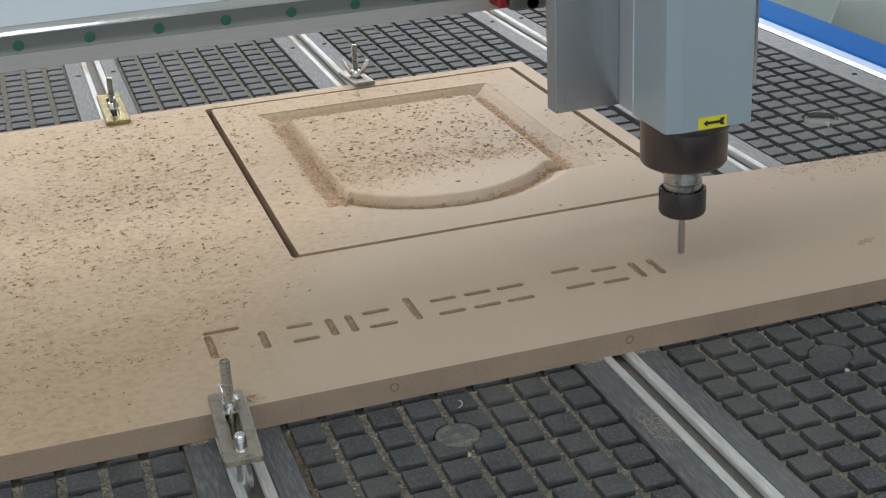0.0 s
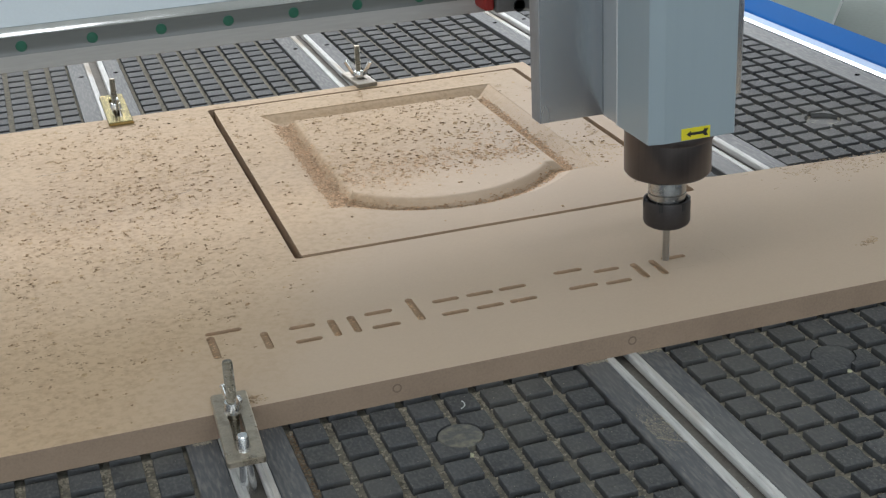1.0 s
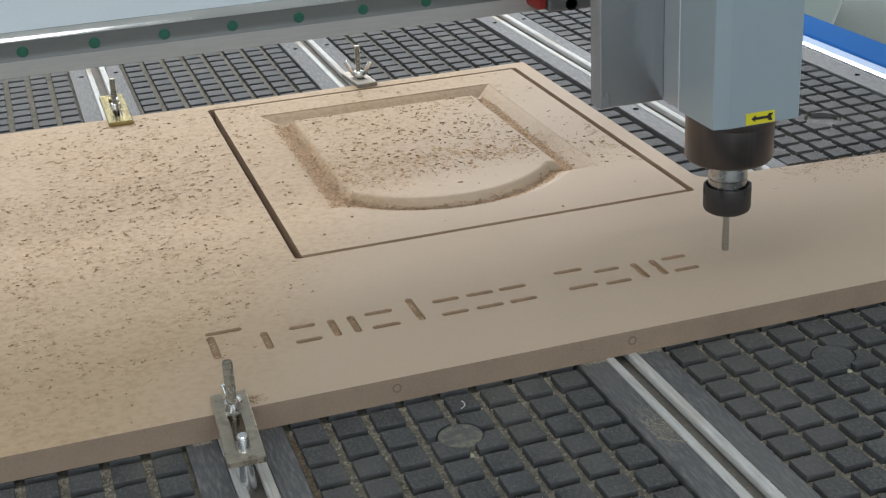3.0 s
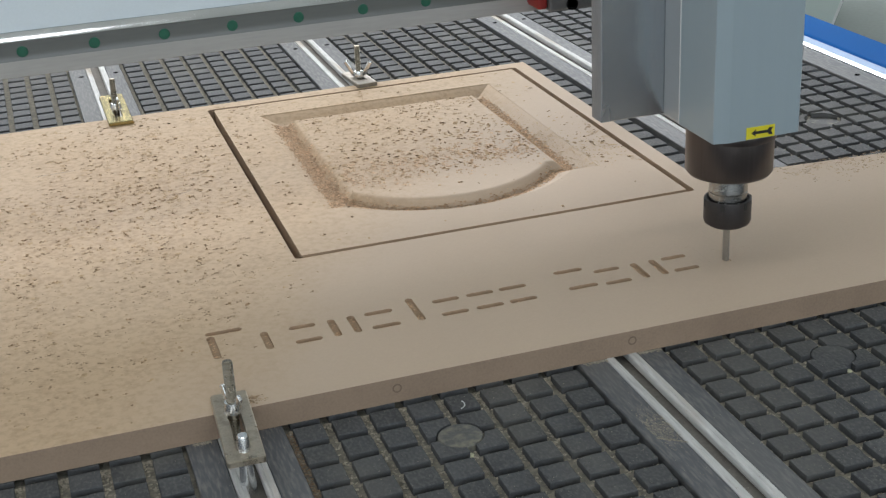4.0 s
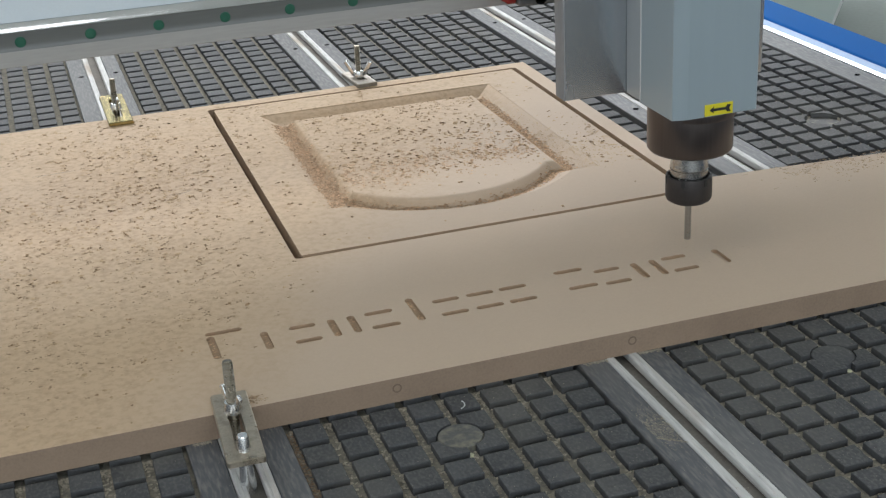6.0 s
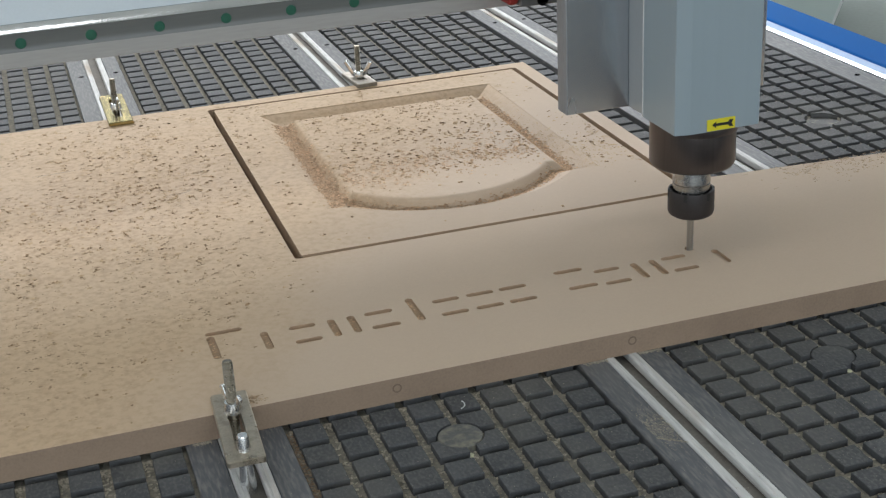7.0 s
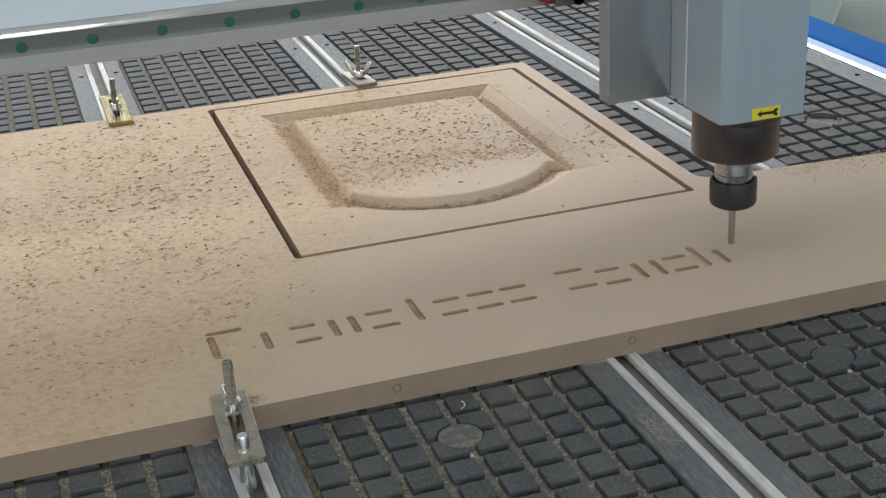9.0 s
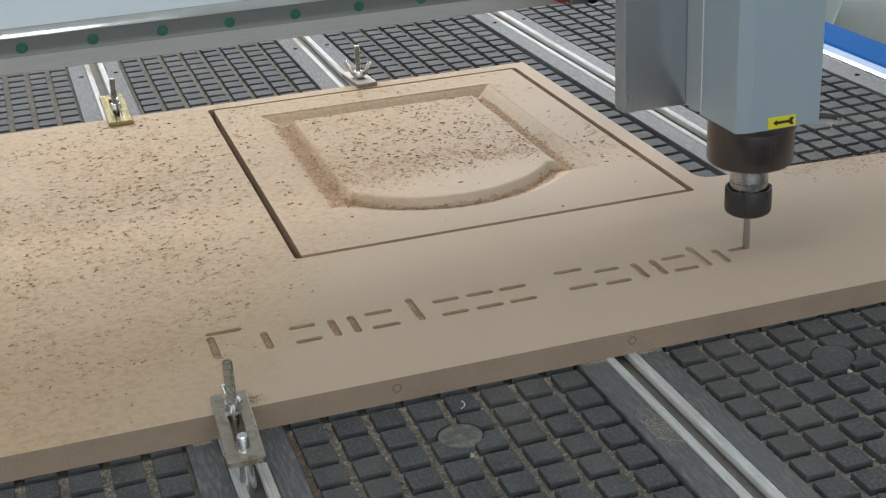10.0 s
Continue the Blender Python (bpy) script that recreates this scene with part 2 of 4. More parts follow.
def prism(bm, outline, z0, z1):
    """A closed prism over an outline that runs counterclockwise."""
    lo = [bm.verts.new((x, y, z0)) for x, y in outline]
    hi = [bm.verts.new((x, y, z1)) for x, y in outline]
    bm.faces.new(hi)
    bm.faces.new(lo[::-1])
    for i in range(len(lo)):
        j = (i + 1) % len(lo)
        bm.faces.new((lo[i], lo[j], hi[j], hi[i]))
    return bm


def sheet(verts, faces, mats, outline, holes, z, index=0):
    """Fill an outline with holes at height z; returns the loops as vertex numbers."""
    from mathutils.geometry import tessellate_polygon
    loops = [outline] + list(holes)
    start, numbers = len(verts), []
    for lp in loops:
        numbers.append(list(range(len(verts), len(verts) + len(lp))))
        verts.extend((x, y, z) for x, y in lp)
    for a, b, c in tessellate_polygon([[Vector((x, y, 0)) for x, y in lp] for lp in loops]):
        p, q, r = (Vector(verts[start + i]) for i in (a, b, c))
        faces.append((start + a, start + b, start + c) if (q - p).cross(r - p).z > 0 else (start + a, start + c, start + b))
        mats.append(index)
    return numbers


def lid(verts, faces, mats, loop, index=1):
    """Close a loop of vertices with one upward face."""
    faces.append(tuple(loop))
    mats.append(index)


def wall(verts, faces, mats, loop, z, index=1):
    """Drop a wall from a loop of vertices to height z; returns the lower loop."""
    low = list(range(len(verts), len(verts) + len(loop)))
    verts.extend((verts[i][0], verts[i][1], z) for i in loop)
    for k in range(len(loop)):
        j = (k + 1) % len(loop)
        faces.append((loop[k], low[k], low[j], loop[j]))
        mats.append(index)
    return low


def from_lists(name, verts, faces, mats, materials, parent=None, label=""):
    me = bpy.data.meshes.new(name)
    me.from_pydata(verts, [], faces)
    for m in materials:
        me.materials.append(m)
    me.polygons.foreach_set("material_index", mats)
    me.update()
    ob = new(name, me)
    ob.parent = parent
    return tagged(ob, label=label)


# ---- the hall ----
def hall():
    floor = part("floor", box(B(), -6, 8, -6, 7, FLOOR - 0.1, FLOOR), CONCRETE)
    tagged(floor, "polished grey-green concrete workshop floor", "floor", kind="structure")
    # Ceiling and walls are unseen, assumed to enclose the light and hold the lamps.
    ceiling = part("ceiling", box(B(), -6.2, 8.2, -6.2, 7.2, CEIL, CEIL + 0.15), WALLPAINT)
    tagged(ceiling, "unseen pale ceiling, assumed over the workshop", "ceiling", kind="structure")

    def pierced(name, a0, a1, w0, w1, z0, z1, m, label):
        bm = B()
        for x0, x1, q0, q1 in ((a0, a1, FLOOR, z0), (a0, a1, z1, CEIL), (a0, w0, z0, z1), (w1, a1, z0, z1)):
            box(bm, x0, x1, 0, 0.2, q0, q1, m=m)
        tagged(part(name, bm, WALLPAINT), label, "wall", kind="structure")
    pierced("wall_south", -6.2, 8.2, -4.1, 2.1, 0.7, 3.3, pose(0, -6.2, 0), "unseen workshop wall, assumed, with a wide opening for the fill light")
    pierced("wall_west", -6.0, 7.0, -1.6, 4.6, 0.6, 3.2, pose(-6.0, 0, 0, 0, 0, 90), "unseen workshop wall, assumed, with an opening for the fill light")
    tagged(part("wall_east", box(B(), 8.0, 8.2, -6, 7, FLOOR, CEIL), WALLPAINT), "unseen plain workshop wall, assumed", "wall", kind="structure")
    bm = B()
    for x0, x1, z0, z1 in ((-6.2, -3.5, FLOOR, CEIL), (-3.5, 2.95, FLOOR, 3.0), (2.95, 6.85, FLOOR, 0.6), (2.95, 6.85, 2.9, 3.0), (-3.5, 6.85, 5.4, CEIL), (6.85, 8.2, FLOOR, CEIL)):
        box(bm, x0, x1, 7.0, 7.2, z0, z1)
    tagged(part("wall_north", bm, WALLPAINT), "unseen workshop wall, assumed, with high openings for the daylight lamps", "wall", kind="structure")

    # Unseen fittings added to go with the assumed overhead lamps.
    for lx, ly in LAMPS:
        lamp = empty("assumed_ceiling_light", pose(lx, ly, CEIL))
        part("frame", box(B(), -0.95, 0.95, -0.39, 0.39, -0.10, 0, 0.01), WHITE, lamp)
        tagged(lamp, "white rectangular ceiling light fitting, assumed out of view", "ceiling light", "ceiling lights")


hall()

# ---- the machine bed ----
P = 0.030          # pitch of the table's blocks
BS = 0.0227        # width of a block
DEEP = 0.006       # depth of the grooves
ROW0, ROW1 = -13, 50
LEFTS = (-0.6304, -0.3152, 0.0, 0.3152, 0.6330)      # left edge of each grid panel
RAILS = (-0.3565, -0.0413, 0.2750, 0.5960)           # centre line of each slotted rail
BOARD_Z = 0.02097
Y0, Y1 = ROW0 * P - BS, ROW1 * P + 0.01


def block_mesh(rng):
    """One block with a worn, slightly uneven rim."""
    bm = B()
    h = BS / 2
    loop = []
    for (ax, ay), (bx, by) in zip(((-1, -1), (1, -1), (1, 1), (-1, 1)), ((1, -1), (1, 1), (-1, 1), (-1, -1))):
        for i in range(3):
            loop.append((ax + (bx - ax) * i / 3, ay + (by - ay) * i / 3))
    wear = [rng.uniform(0.0003, 0.0006) + (rng.uniform(0.0003, 0.0013) if rng.random() < 0.09 else 0) for _ in loop]
    rings = [[bm.verts.new((x * h, y * h, -DEEP)) for x, y in loop],
             [bm.verts.new((x * (h - w * 0.15), y * (h - w * 0.15), -w * 0.9)) for (x, y), w in zip(loop, wear)],
             [bm.verts.new((x * (h - w), y * (h - w), rng.uniform(-0.00008, 0))) for (x, y), w in zip(loop, wear)]]
    for a, b in zip(rings, rings[1:]):
        for i in range(12):
            bm.faces.new((a[i], a[(i + 1) % 12], b[(i + 1) % 12], b[i]))
    bm.faces.new(rings[-1])
    me = bpy.data.meshes.new("block")
    bm.to_mesh(me)
    bm.free()
    me.materials.append(BLOCK)
    return me


CAPS = ((0.1139, -0.0580, 2), (0.4298, -0.0599, 3), (0.7540, 0.4560, 4))


def table():
    """Grid panels with a strip of blocks as parts near the board's two long edges and the rest joined."""
    rng = random.Random(3)
    kinds = [block_mesh(rng) for _ in range(12)]
    corners = [[tuple(v.co) for v in k.vertices] for k in kinds]
    quads = [tuple(f.vertices) for f in kinds[0].polygons]
    for k, left in enumerate(LEFTS):
        panel = empty("vacuum_table_panel", pose(left, 0, 0))
        tagged(panel, "dark grey gridded vacuum table panel with sawdust in its grooves", "table panel", "vacuum table panels")
        width = 8 * P - (P - BS)
        part("base", box(B(), -0.0042, width + (0.0014 if k == 2 else 0.0042), Y0, Y1, -0.03, -DEEP), GROOVE, panel)
        verts, faces = [], []
        caps = [(cx - left, cy) for cx, cy, n in CAPS if n == k]
        for row in range(ROW0, ROW1 + 1):
            for col in range(8):
                x, y = col * P + BS / 2, row * P - BS / 2
                near_cap = any(math.hypot(x - cx, y - cy) < 0.030 for cx, cy in caps)
                if near_cap:
                    for cx, cy in caps:
                        cut_block(panel, x, y, cx, cy)
                    continue
                single = (-9 <= row <= 1 or 26 <= row <= 38) if k < 4 else (8 <= row <= 30)
                single = single and k > 0 and (k > 1 or col > 2)
                pick = rng.randrange(12)
                if single:
                    ob = new("block", kinds[pick])
                    ob.parent, ob.location = panel, (x, y, -rng.uniform(0, 0.0003))
                else:
                    s = len(verts)
                    verts.extend((x + a, y + b, c) for a, b, c in corners[pick])
                    faces.extend(tuple(i + s for i in f) for f in quads)
        rest = from_lists("block_field", verts, faces, [0] * len(faces), [BLOCK], panel)
        tagged(rest, kind="stuff")
        for cx, cy in caps:
            bm = B()
            if k == 4:
                lathe(bm, [(0.0200, -DEEP), (0.0200, -0.0050), (0.0, -0.0050)], 40, pose(cx, cy, 0))
            else:
                rim = 0.0174 if k == 3 else 0.0170
                lathe(bm, [(rim, -DEEP), (rim, -0.0012), (rim - 0.0008, -0.0004), (0.0, -0.0004)], 40, pose(cx, cy, 0))
            part("port_cap", bm, BLOCK if k == 3 else CAP, panel, "round grey plug of a vacuum port", smooth=True)


def cut_block(panel, x, y, cx, cy):
    """A block with a round bite taken out for a vacuum port."""
    h, r = BS / 2, 0.0215 if cy > 0.3 else 0.0179
    pts = []
    n = 14
    ring = [(-h + 2 * h * i / n, -h) for i in range(n)] + [(h, -h + 2 * h * i / n) for i in range(n)] + \
           [(h - 2 * h * i / n, h) for i in range(n)] + [(-h, h - 2 * h * i / n) for i in range(n)]
    gx, gy = cx - x, cy - y
    for px_, py_ in ring:
        d = math.hypot(px_ - gx, py_ - gy)
        if d < r:
            s = r / max(d, 1e-4)
            qx, qy = gx + (px_ - gx) * s, gy + (py_ - gy) * s
            if abs(qx) > h + 1e-6 or abs(qy) > h + 1e-6:
                continue
            px_, py_ = qx, qy
        pts.append((px_, py_))
    if len(pts) < 12:
        return
    clean = [pts[0]]
    for q in pts[1:]:
        if math.hypot(q[0] - clean[-1][0], q[1] - clean[-1][1]) > 5e-4:
            clean.append(q)
    verts, faces, mats = [], [], []
    loops = sheet(verts, faces, mats, clean, [], 0.0)
    wall(verts, faces, mats, loops[0], -DEEP, 0)
    ob = from_lists("cut_block", verts, faces, mats, [BLOCK], panel)
    ob.location = (x, y, 0)


def bed():
    for k, cx in enumerate(RAILS):
        rail = empty("clamping_rail", pose(cx, 0, 0))
        tagged(rail, "aluminium T-slot clamping rail between dark bolted strips", "T-slot rail", "T-slot rails")
        a, b = -0.0378, 0.0354
        for x0, x1 in ((a, -0.0140), (0.0140, b)):
            strip = part("margin_strip", box(B(), x0, x1, Y0, Y1, -0.03, -0.0003, 0.0008, 1), MARGIN, rail)
            bx = -0.0225 if x0 < 0 else 0.0265
            for by in (-0.408 + 0.5 * i for i in range(5)):
                if Y0 < by < Y1:
                    part("bolt_recess", lathe(B(), [(0.0037, -0.0004), (0.0037, 0.00005), (0.0, 0.00005)], 20, pose(bx, by, 0)), HOLE_SHADE, strip)
        for s in (-1, 1):
            lip = B()
            prof = [(0.0061, -0.0010), (0.0068, 0.0003), (0.0084, 0.0006), (0.0090, 0.0002), (0.0096, 0.0006), (0.0130, 0.0007), (0.0138, -0.0004), (0.0138, -0.03), (0.0085, -0.03), (0.0085, -0.0060), (0.0061, -0.0060)]
            ends = [[lip.verts.new((s * x, y, z)) for x, z in prof] for y in (Y0, Y1)]
            for i in range(len(prof)):
                j = (i + 1) % len(prof)
                lip.faces.new((ends[0][i], ends[0][j], ends[1][j], ends[1][i]))
            for e in ends:
                lip.faces.new(e)
            bmesh.ops.recalc_face_normals(lip, faces=lip.faces)
            part("rail_lip", lip, ALU, rail, "bright aluminium lip")
        part("slot_floor", box(B(), -0.0084, 0.0084, Y0, Y1, -0.03, -0.0086), SLOT, rail, "dusty floor of the slot")
    edge = empty("table_edge_strip", pose(0, 0, 0))
    tagged(edge, "dark bolted strip along the table's edge", "table edge")
    x0 = LEFTS[4] + 8 * P + 0.0005
    strip = part("margin_strip", box(B(), x0, 0.9120, Y0, Y1, -0.03, -0.0003, 0.0008, 1), MARGIN, edge)
    for by in (0.092, 0.592, 1.092):
        part("bolt_recess", lathe(B(), [(0.0037, -0.0004), (0.0037, 0.00005), (0.0, 0.00005)], 20, pose(0.8945, by, 0)), HOLE_SHADE, strip)
    tagged(part("edge_profile", box(B(), 0.9125, 0.9225, Y0, Y1, -0.03, 0.0022, 0.002, 3), CHAMFER), "bright aluminium profile along the table edge", "edge profile")
    side = empty("side_beam")
    tagged(side, "blue painted steel side beam of the router bed", "side beam")
    part("ledge", box(B(), 0.9229, 0.949, Y0 - 0.2, Y1 + 0.2, -0.12, -0.002, 0.002, 2), PALEBLUE, side, "pale blue ledge")
    part("beam", box(B(), 0.9495, 1.018, Y0 - 0.2, Y1 + 0.2, -0.20, 0.0, 0.006, 3), BLUE, side)
    part("guide_bed", box(B(), 1.0185, 1.10, Y0 - 0.2, Y1 + 0.2, -0.20, -0.05, 0.004, 2), DARKMETAL, side)
    other = empty("side_beam")
    tagged(other, "blue painted steel side beam of the router bed", "side beam")
    part("beam", box(B(), -0.840, -0.662, Y0 - 0.2, Y1 + 0.2, -0.20, 0.0, 0.006, 3), BLUE, other)
    frame_ = empty("machine_bed")
    tagged(frame_, "blue welded steel bed under the router table", "machine bed")
    part("bed_frame", box(B(), -0.66, 0.926, Y0, Y1, -0.20, -0.0305, 0.004, 2), BLUE, frame_)
    for lx in (-0.58, 0.85):
        for ly in (Y0 + 0.15, 0.6, Y1 - 0.15):
            part("leg", box(B(), lx - 0.06, lx + 0.06, ly - 0.06, ly + 0.06, FLOOR, -0.2005, 0.004, 2), BLUE, frame_)


# ---- the board and the door panel cut in it ----
BOARD = pose(0.0674, 0.2668, 0, 0, 0, -0.315)
DW, DH = 0.4118, 0.5055
SLOT_W = 0.0066
TOP, MID, LOW = -0.1255, -0.1425, -0.1690


def stadium(x0, y0, x1, y1, w, seg=7):
    """A bar with round ends from one point to another, counterclockwise."""
    a = math.atan2(y1 - y0, x1 - x0)
    pts = [(x1 + w / 2 * math.cos(a - math.pi / 2 + math.pi * i / seg), y1 + w / 2 * math.sin(a - math.pi / 2 + math.pi * i / seg)) for i in range(seg + 1)]
    return pts + [(x0 + w / 2 * math.cos(a + math.pi / 2 + math.pi * i / seg), y0 + w / 2 * math.sin(a + math.pi / 2 + math.pi * i / seg)) for i in range(seg + 1)]


def across(u0, u1, low=LOW, high=MID):
    return [(u0, high, u1, high), (u0, low, u1, low)]


def upright(u, high=MID, low=LOW):
    return [(u, low, u, high)]


# Plain engraved bars in place of the lettering.
BARS = (upright(-0.1035, -0.1330, -0.1690) + [(-0.1035, -0.1255, -0.0790, -0.1255)] + upright(-0.0605) + across(-0.036, -0.020)
        + upright(-0.0035) + upright(0.0135) + across(0.029, 0.047) + upright(0.0685, -0.130) + across(0.0895, 0.107)
        + across(0.1205, 0.1385) + across(0.1505, 0.1690) + across(0.2065, 0.2270, -0.166, -0.131) + across(0.2400, 0.2580)
        + upright(0.2755) + upright(0.2935))
# Bars that are cut while the clip runs: start, end, and when the cutter passes both.
LIVE = ((0.3235, -0.1425, 0.3060, -0.1425, 0.55, 1.05), (0.3060, -0.1690, 0.3235, -0.1690, 1.25, 1.95),
        (0.3553, -0.1690, 0.3553, -0.1450, 4.0, 4.5), (0.3367, -0.1300, 0.3367, -0.1690, 6.95, 7.55),
        (0.3695, -0.1495, 0.3844, -0.1495, 9.70, 10.04))
PIECES = 6


def rounded(x0, x1, y0, y1, r, n=6):
    """A rectangle with round corners, counterclockwise."""
    pts = []
    for cx, cy, a0 in ((x0 + r, y0 + r, 180), (x1 - r, y0 + r, 270), (x1 - r, y1 - r, 0), (x0 + r, y1 - r, 90)):
        pts += [(cx + r * math.cos(math.radians(a0 + 90 * i / n)), cy + r * math.sin(math.radians(a0 + 90 * i / n))) for i in range(n + 1)]
    return pts


def board():
    outline = [(-0.70, -0.2597), (0.83, -0.2597), (0.83, -0.0017), (0.4475, 0.0250), (0.4395, 0.0270), (0.4345, 0.0320), (0.43145, 0.0400), (0.43145, 0.52564), (-0.70, 0.52564)]
    door = rounded(-0.0024, DW, -0.0020, DH, 0.0045)
    blind = [stadium(*b, SLOT_W) for b in BARS]
    live = [stadium(*b[:4], SLOT_W) for b in LIVE]
    verts, faces, mats = [], [], []
    loops = sheet(verts, faces, mats, outline, [door] + blind + live, BOARD_Z)
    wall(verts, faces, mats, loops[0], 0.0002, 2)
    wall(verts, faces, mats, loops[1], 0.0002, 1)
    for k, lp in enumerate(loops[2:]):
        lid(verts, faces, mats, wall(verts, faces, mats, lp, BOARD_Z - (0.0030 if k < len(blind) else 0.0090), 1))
    ob = from_lists("mdf_board", verts, faces, mats, [MDF, MDF_CUT, MDF_EDGE_SHADED])
    ob.matrix_world = BOARD
    tagged(ob, "brown MDF board with engraved bars, clamped on the vacuum table", "board")
    for x in (0.0195, 0.2185):
        peg = part("dowel_hole", lathe(B(), [(0.0039, -0.0002), (0.0038, 0.0002), (0.0027, 0.0002), (0.0026, -0.0002)], 24, pose(x, -0.2597, 0.0121, 90)), RING, ob, "small plugged hole in the board's edge", smooth=True)
    return ob


def strips():
    """Short lengths of MDF that the cutter takes down by its cutting depth, one after another."""
    made = []
    for u0, v0, u1, v1, t0, t1 in LIVE:
        run = math.hypot(u1 - u0, v1 - v0)
        du, dv = (u1 - u0) / run, (v1 - v0) / run
        w = SLOT_W / 2 - 0.00006
        length = run + 2 * w
        for i in range(PIECES):
            a, b = -w + length * i / PIECES, -w + length * (i + 1) / PIECES
            n = 8
            side = []
            for j in range(n + 1):
                s = a + (b - a) * j / n
                d = max(0.0, -s, s - run)
                side.append((s, math.sqrt(max(0.0, w * w - d * d))))
            pts = [(s, -h) for s, h in side] + [(s, h) for s, h in side[::-1]]
            clean = []
            for q in pts:
                if not clean or math.hypot(q[0] - clean[-1][0], q[1] - clean[-1][1]) > 1e-5:
                    clean.append(q)
            if math.hypot(clean[0][0] - clean[-1][0], clean[0][1] - clean[-1][1]) < 1e-5:
                clean.pop()
            world_pts = [(u0 + du * s - dv * h, v0 + dv * s + du * h) for s, h in clean]
            ob = part("cut_strip", prism(B(), world_pts, -0.0059, 0.0), MDF)
            tagged(ob, "strip of MDF lowered by the passing cutter", "cut strip", "strips under the cutter")
            made.append((ob, t0 + (t1 - t0) * i / PIECES))
    return made


ARC_X, ARC_Y, ARC_R = 0.200, 0.2266, 0.1716
SIDE_L, SIDE_R, FAR, TAIL = 0.054, 0.354, 0.4515, 0.1080
PROFILE = ((0.0, 0.0), (0.0010, -0.0009), (0.007, -0.0034), (0.014, -0.0068), (0.020, -0.0092), (0.024, -0.0101), (0.0268, -0.0098),
           (0.0294, -0.0080), (0.0316, -0.0054), (0.0336, -0.0030), (0.0356, -0.0013), (0.0380, -0.0004), (0.0410, -0.0002))


def near_edge(u, d):
    """The bowed near end of the routed outline, moved inwards by d, with a short level tail at each side."""
    r, du = ARC_R - d, u - ARC_X
    bow = ARC_Y - math.sqrt(r * r - du * du) if abs(du) < r else 1.0
    return min(bow, TAIL + d)


def arch(d, n=64):
    """The routed outline, moved inwards by d: straight sides and far end, a bowed near end."""
    l, e = SIDE_L + d, SIDE_R - d
    return [(e, FAR - d), (l, FAR - d)] + [(l + (e - l) * i / n, near_edge(l + (e - l) * i / n, d)) for i in range(n + 1)]


def eased(pts, n):
    """A smooth line through the points of a profile."""
    out = []
    for i in range(len(pts) - 1):
        p0, p1, p2, p3 = (Vector(pts[max(0, min(len(pts) - 1, i + k))]) for k in (-1, 0, 1, 2))
        for j in range(n):
            t = j / n
            out.append(tuple(0.5 * (2 * p1 + (p2 - p0) * t + (2 * p0 - 5 * p1 + 4 * p2 - p3) * t * t + (3 * p1 - p0 - 3 * p2 + p3) * t ** 3)))
    return out + [pts[-1]]


def door_panel():
    g = 0.0068
    outline = rounded(0.0050, DW - g, 0.0040, DH - 0.005, 0.0012)
    verts, faces, mats = [], [], []
    fine = eased(PROFILE, 4)
    rings = [arch(d, 96) for d, _ in fine]
    loops = sheet(verts, faces, mats, outline, [rings[0]], BOARD_Z)
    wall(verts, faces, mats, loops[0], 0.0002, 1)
    prev = loops[1]
    n = len(prev)
    for ring, (d, z) in zip(rings[1:], fine[1:]):
        cur = list(range(len(verts), len(verts) + n))
        verts.extend((x, y, BOARD_Z + z) for x, y in ring)
        for i in range(n):
            j = (i + 1) % n
            faces.append((prev[i], prev[j], cur[j], cur[i]))
            mats.append(3)
        prev = cur
    lid(verts, faces, mats, prev, 0)
    ob = from_lists("door_panel", verts, faces, mats, [MDF, MDF_CUT, MDF_EDGE_SHADED, MDF])
    ob.matrix_world = BOARD
    tagged(ob, "routed MDF door panel with a bowed raised field, strewn with chips", "door panel")
    return ob


def inside_arch(u, v, d):
    return SIDE_L + d < u < SIDE_R - d and near_edge(u, d) < v < FAR - d


def in_bar(u, v, grow=0.0):
    """Whether a place lies in one of the engraved bars."""
    for x0, y0, x1, y1 in BARS:
        dx, dy = x1 - x0, y1 - y0
        t = max(0.0, min(1.0, ((u - x0) * dx + (v - y0) * dy) / (dx * dx + dy * dy)))
        if math.hypot(u - x0 - t * dx, v - y0 - t * dy) < SLOT_W / 2 + grow:
            return True
    return False


def depth_at(u, v):
    if v < -0.1 and in_bar(u, v):
        return -0.0030
    if not inside_arch(u, v, 0.0):
        return 0.0
    for (d0, z0), (d1, z1) in zip(PROFILE, PROFILE[1:]):
        if not inside_arch(u, v, d1):
            a, b = d0, d1
            for _ in range(8):
                m = (a + b) / 2
                a, b = (m, b) if inside_arch(u, v, m) else (a, m)
            return z0 + (z1 - z0) * (a - d0) / (d1 - d0)
    return PROFILE[-1][1]


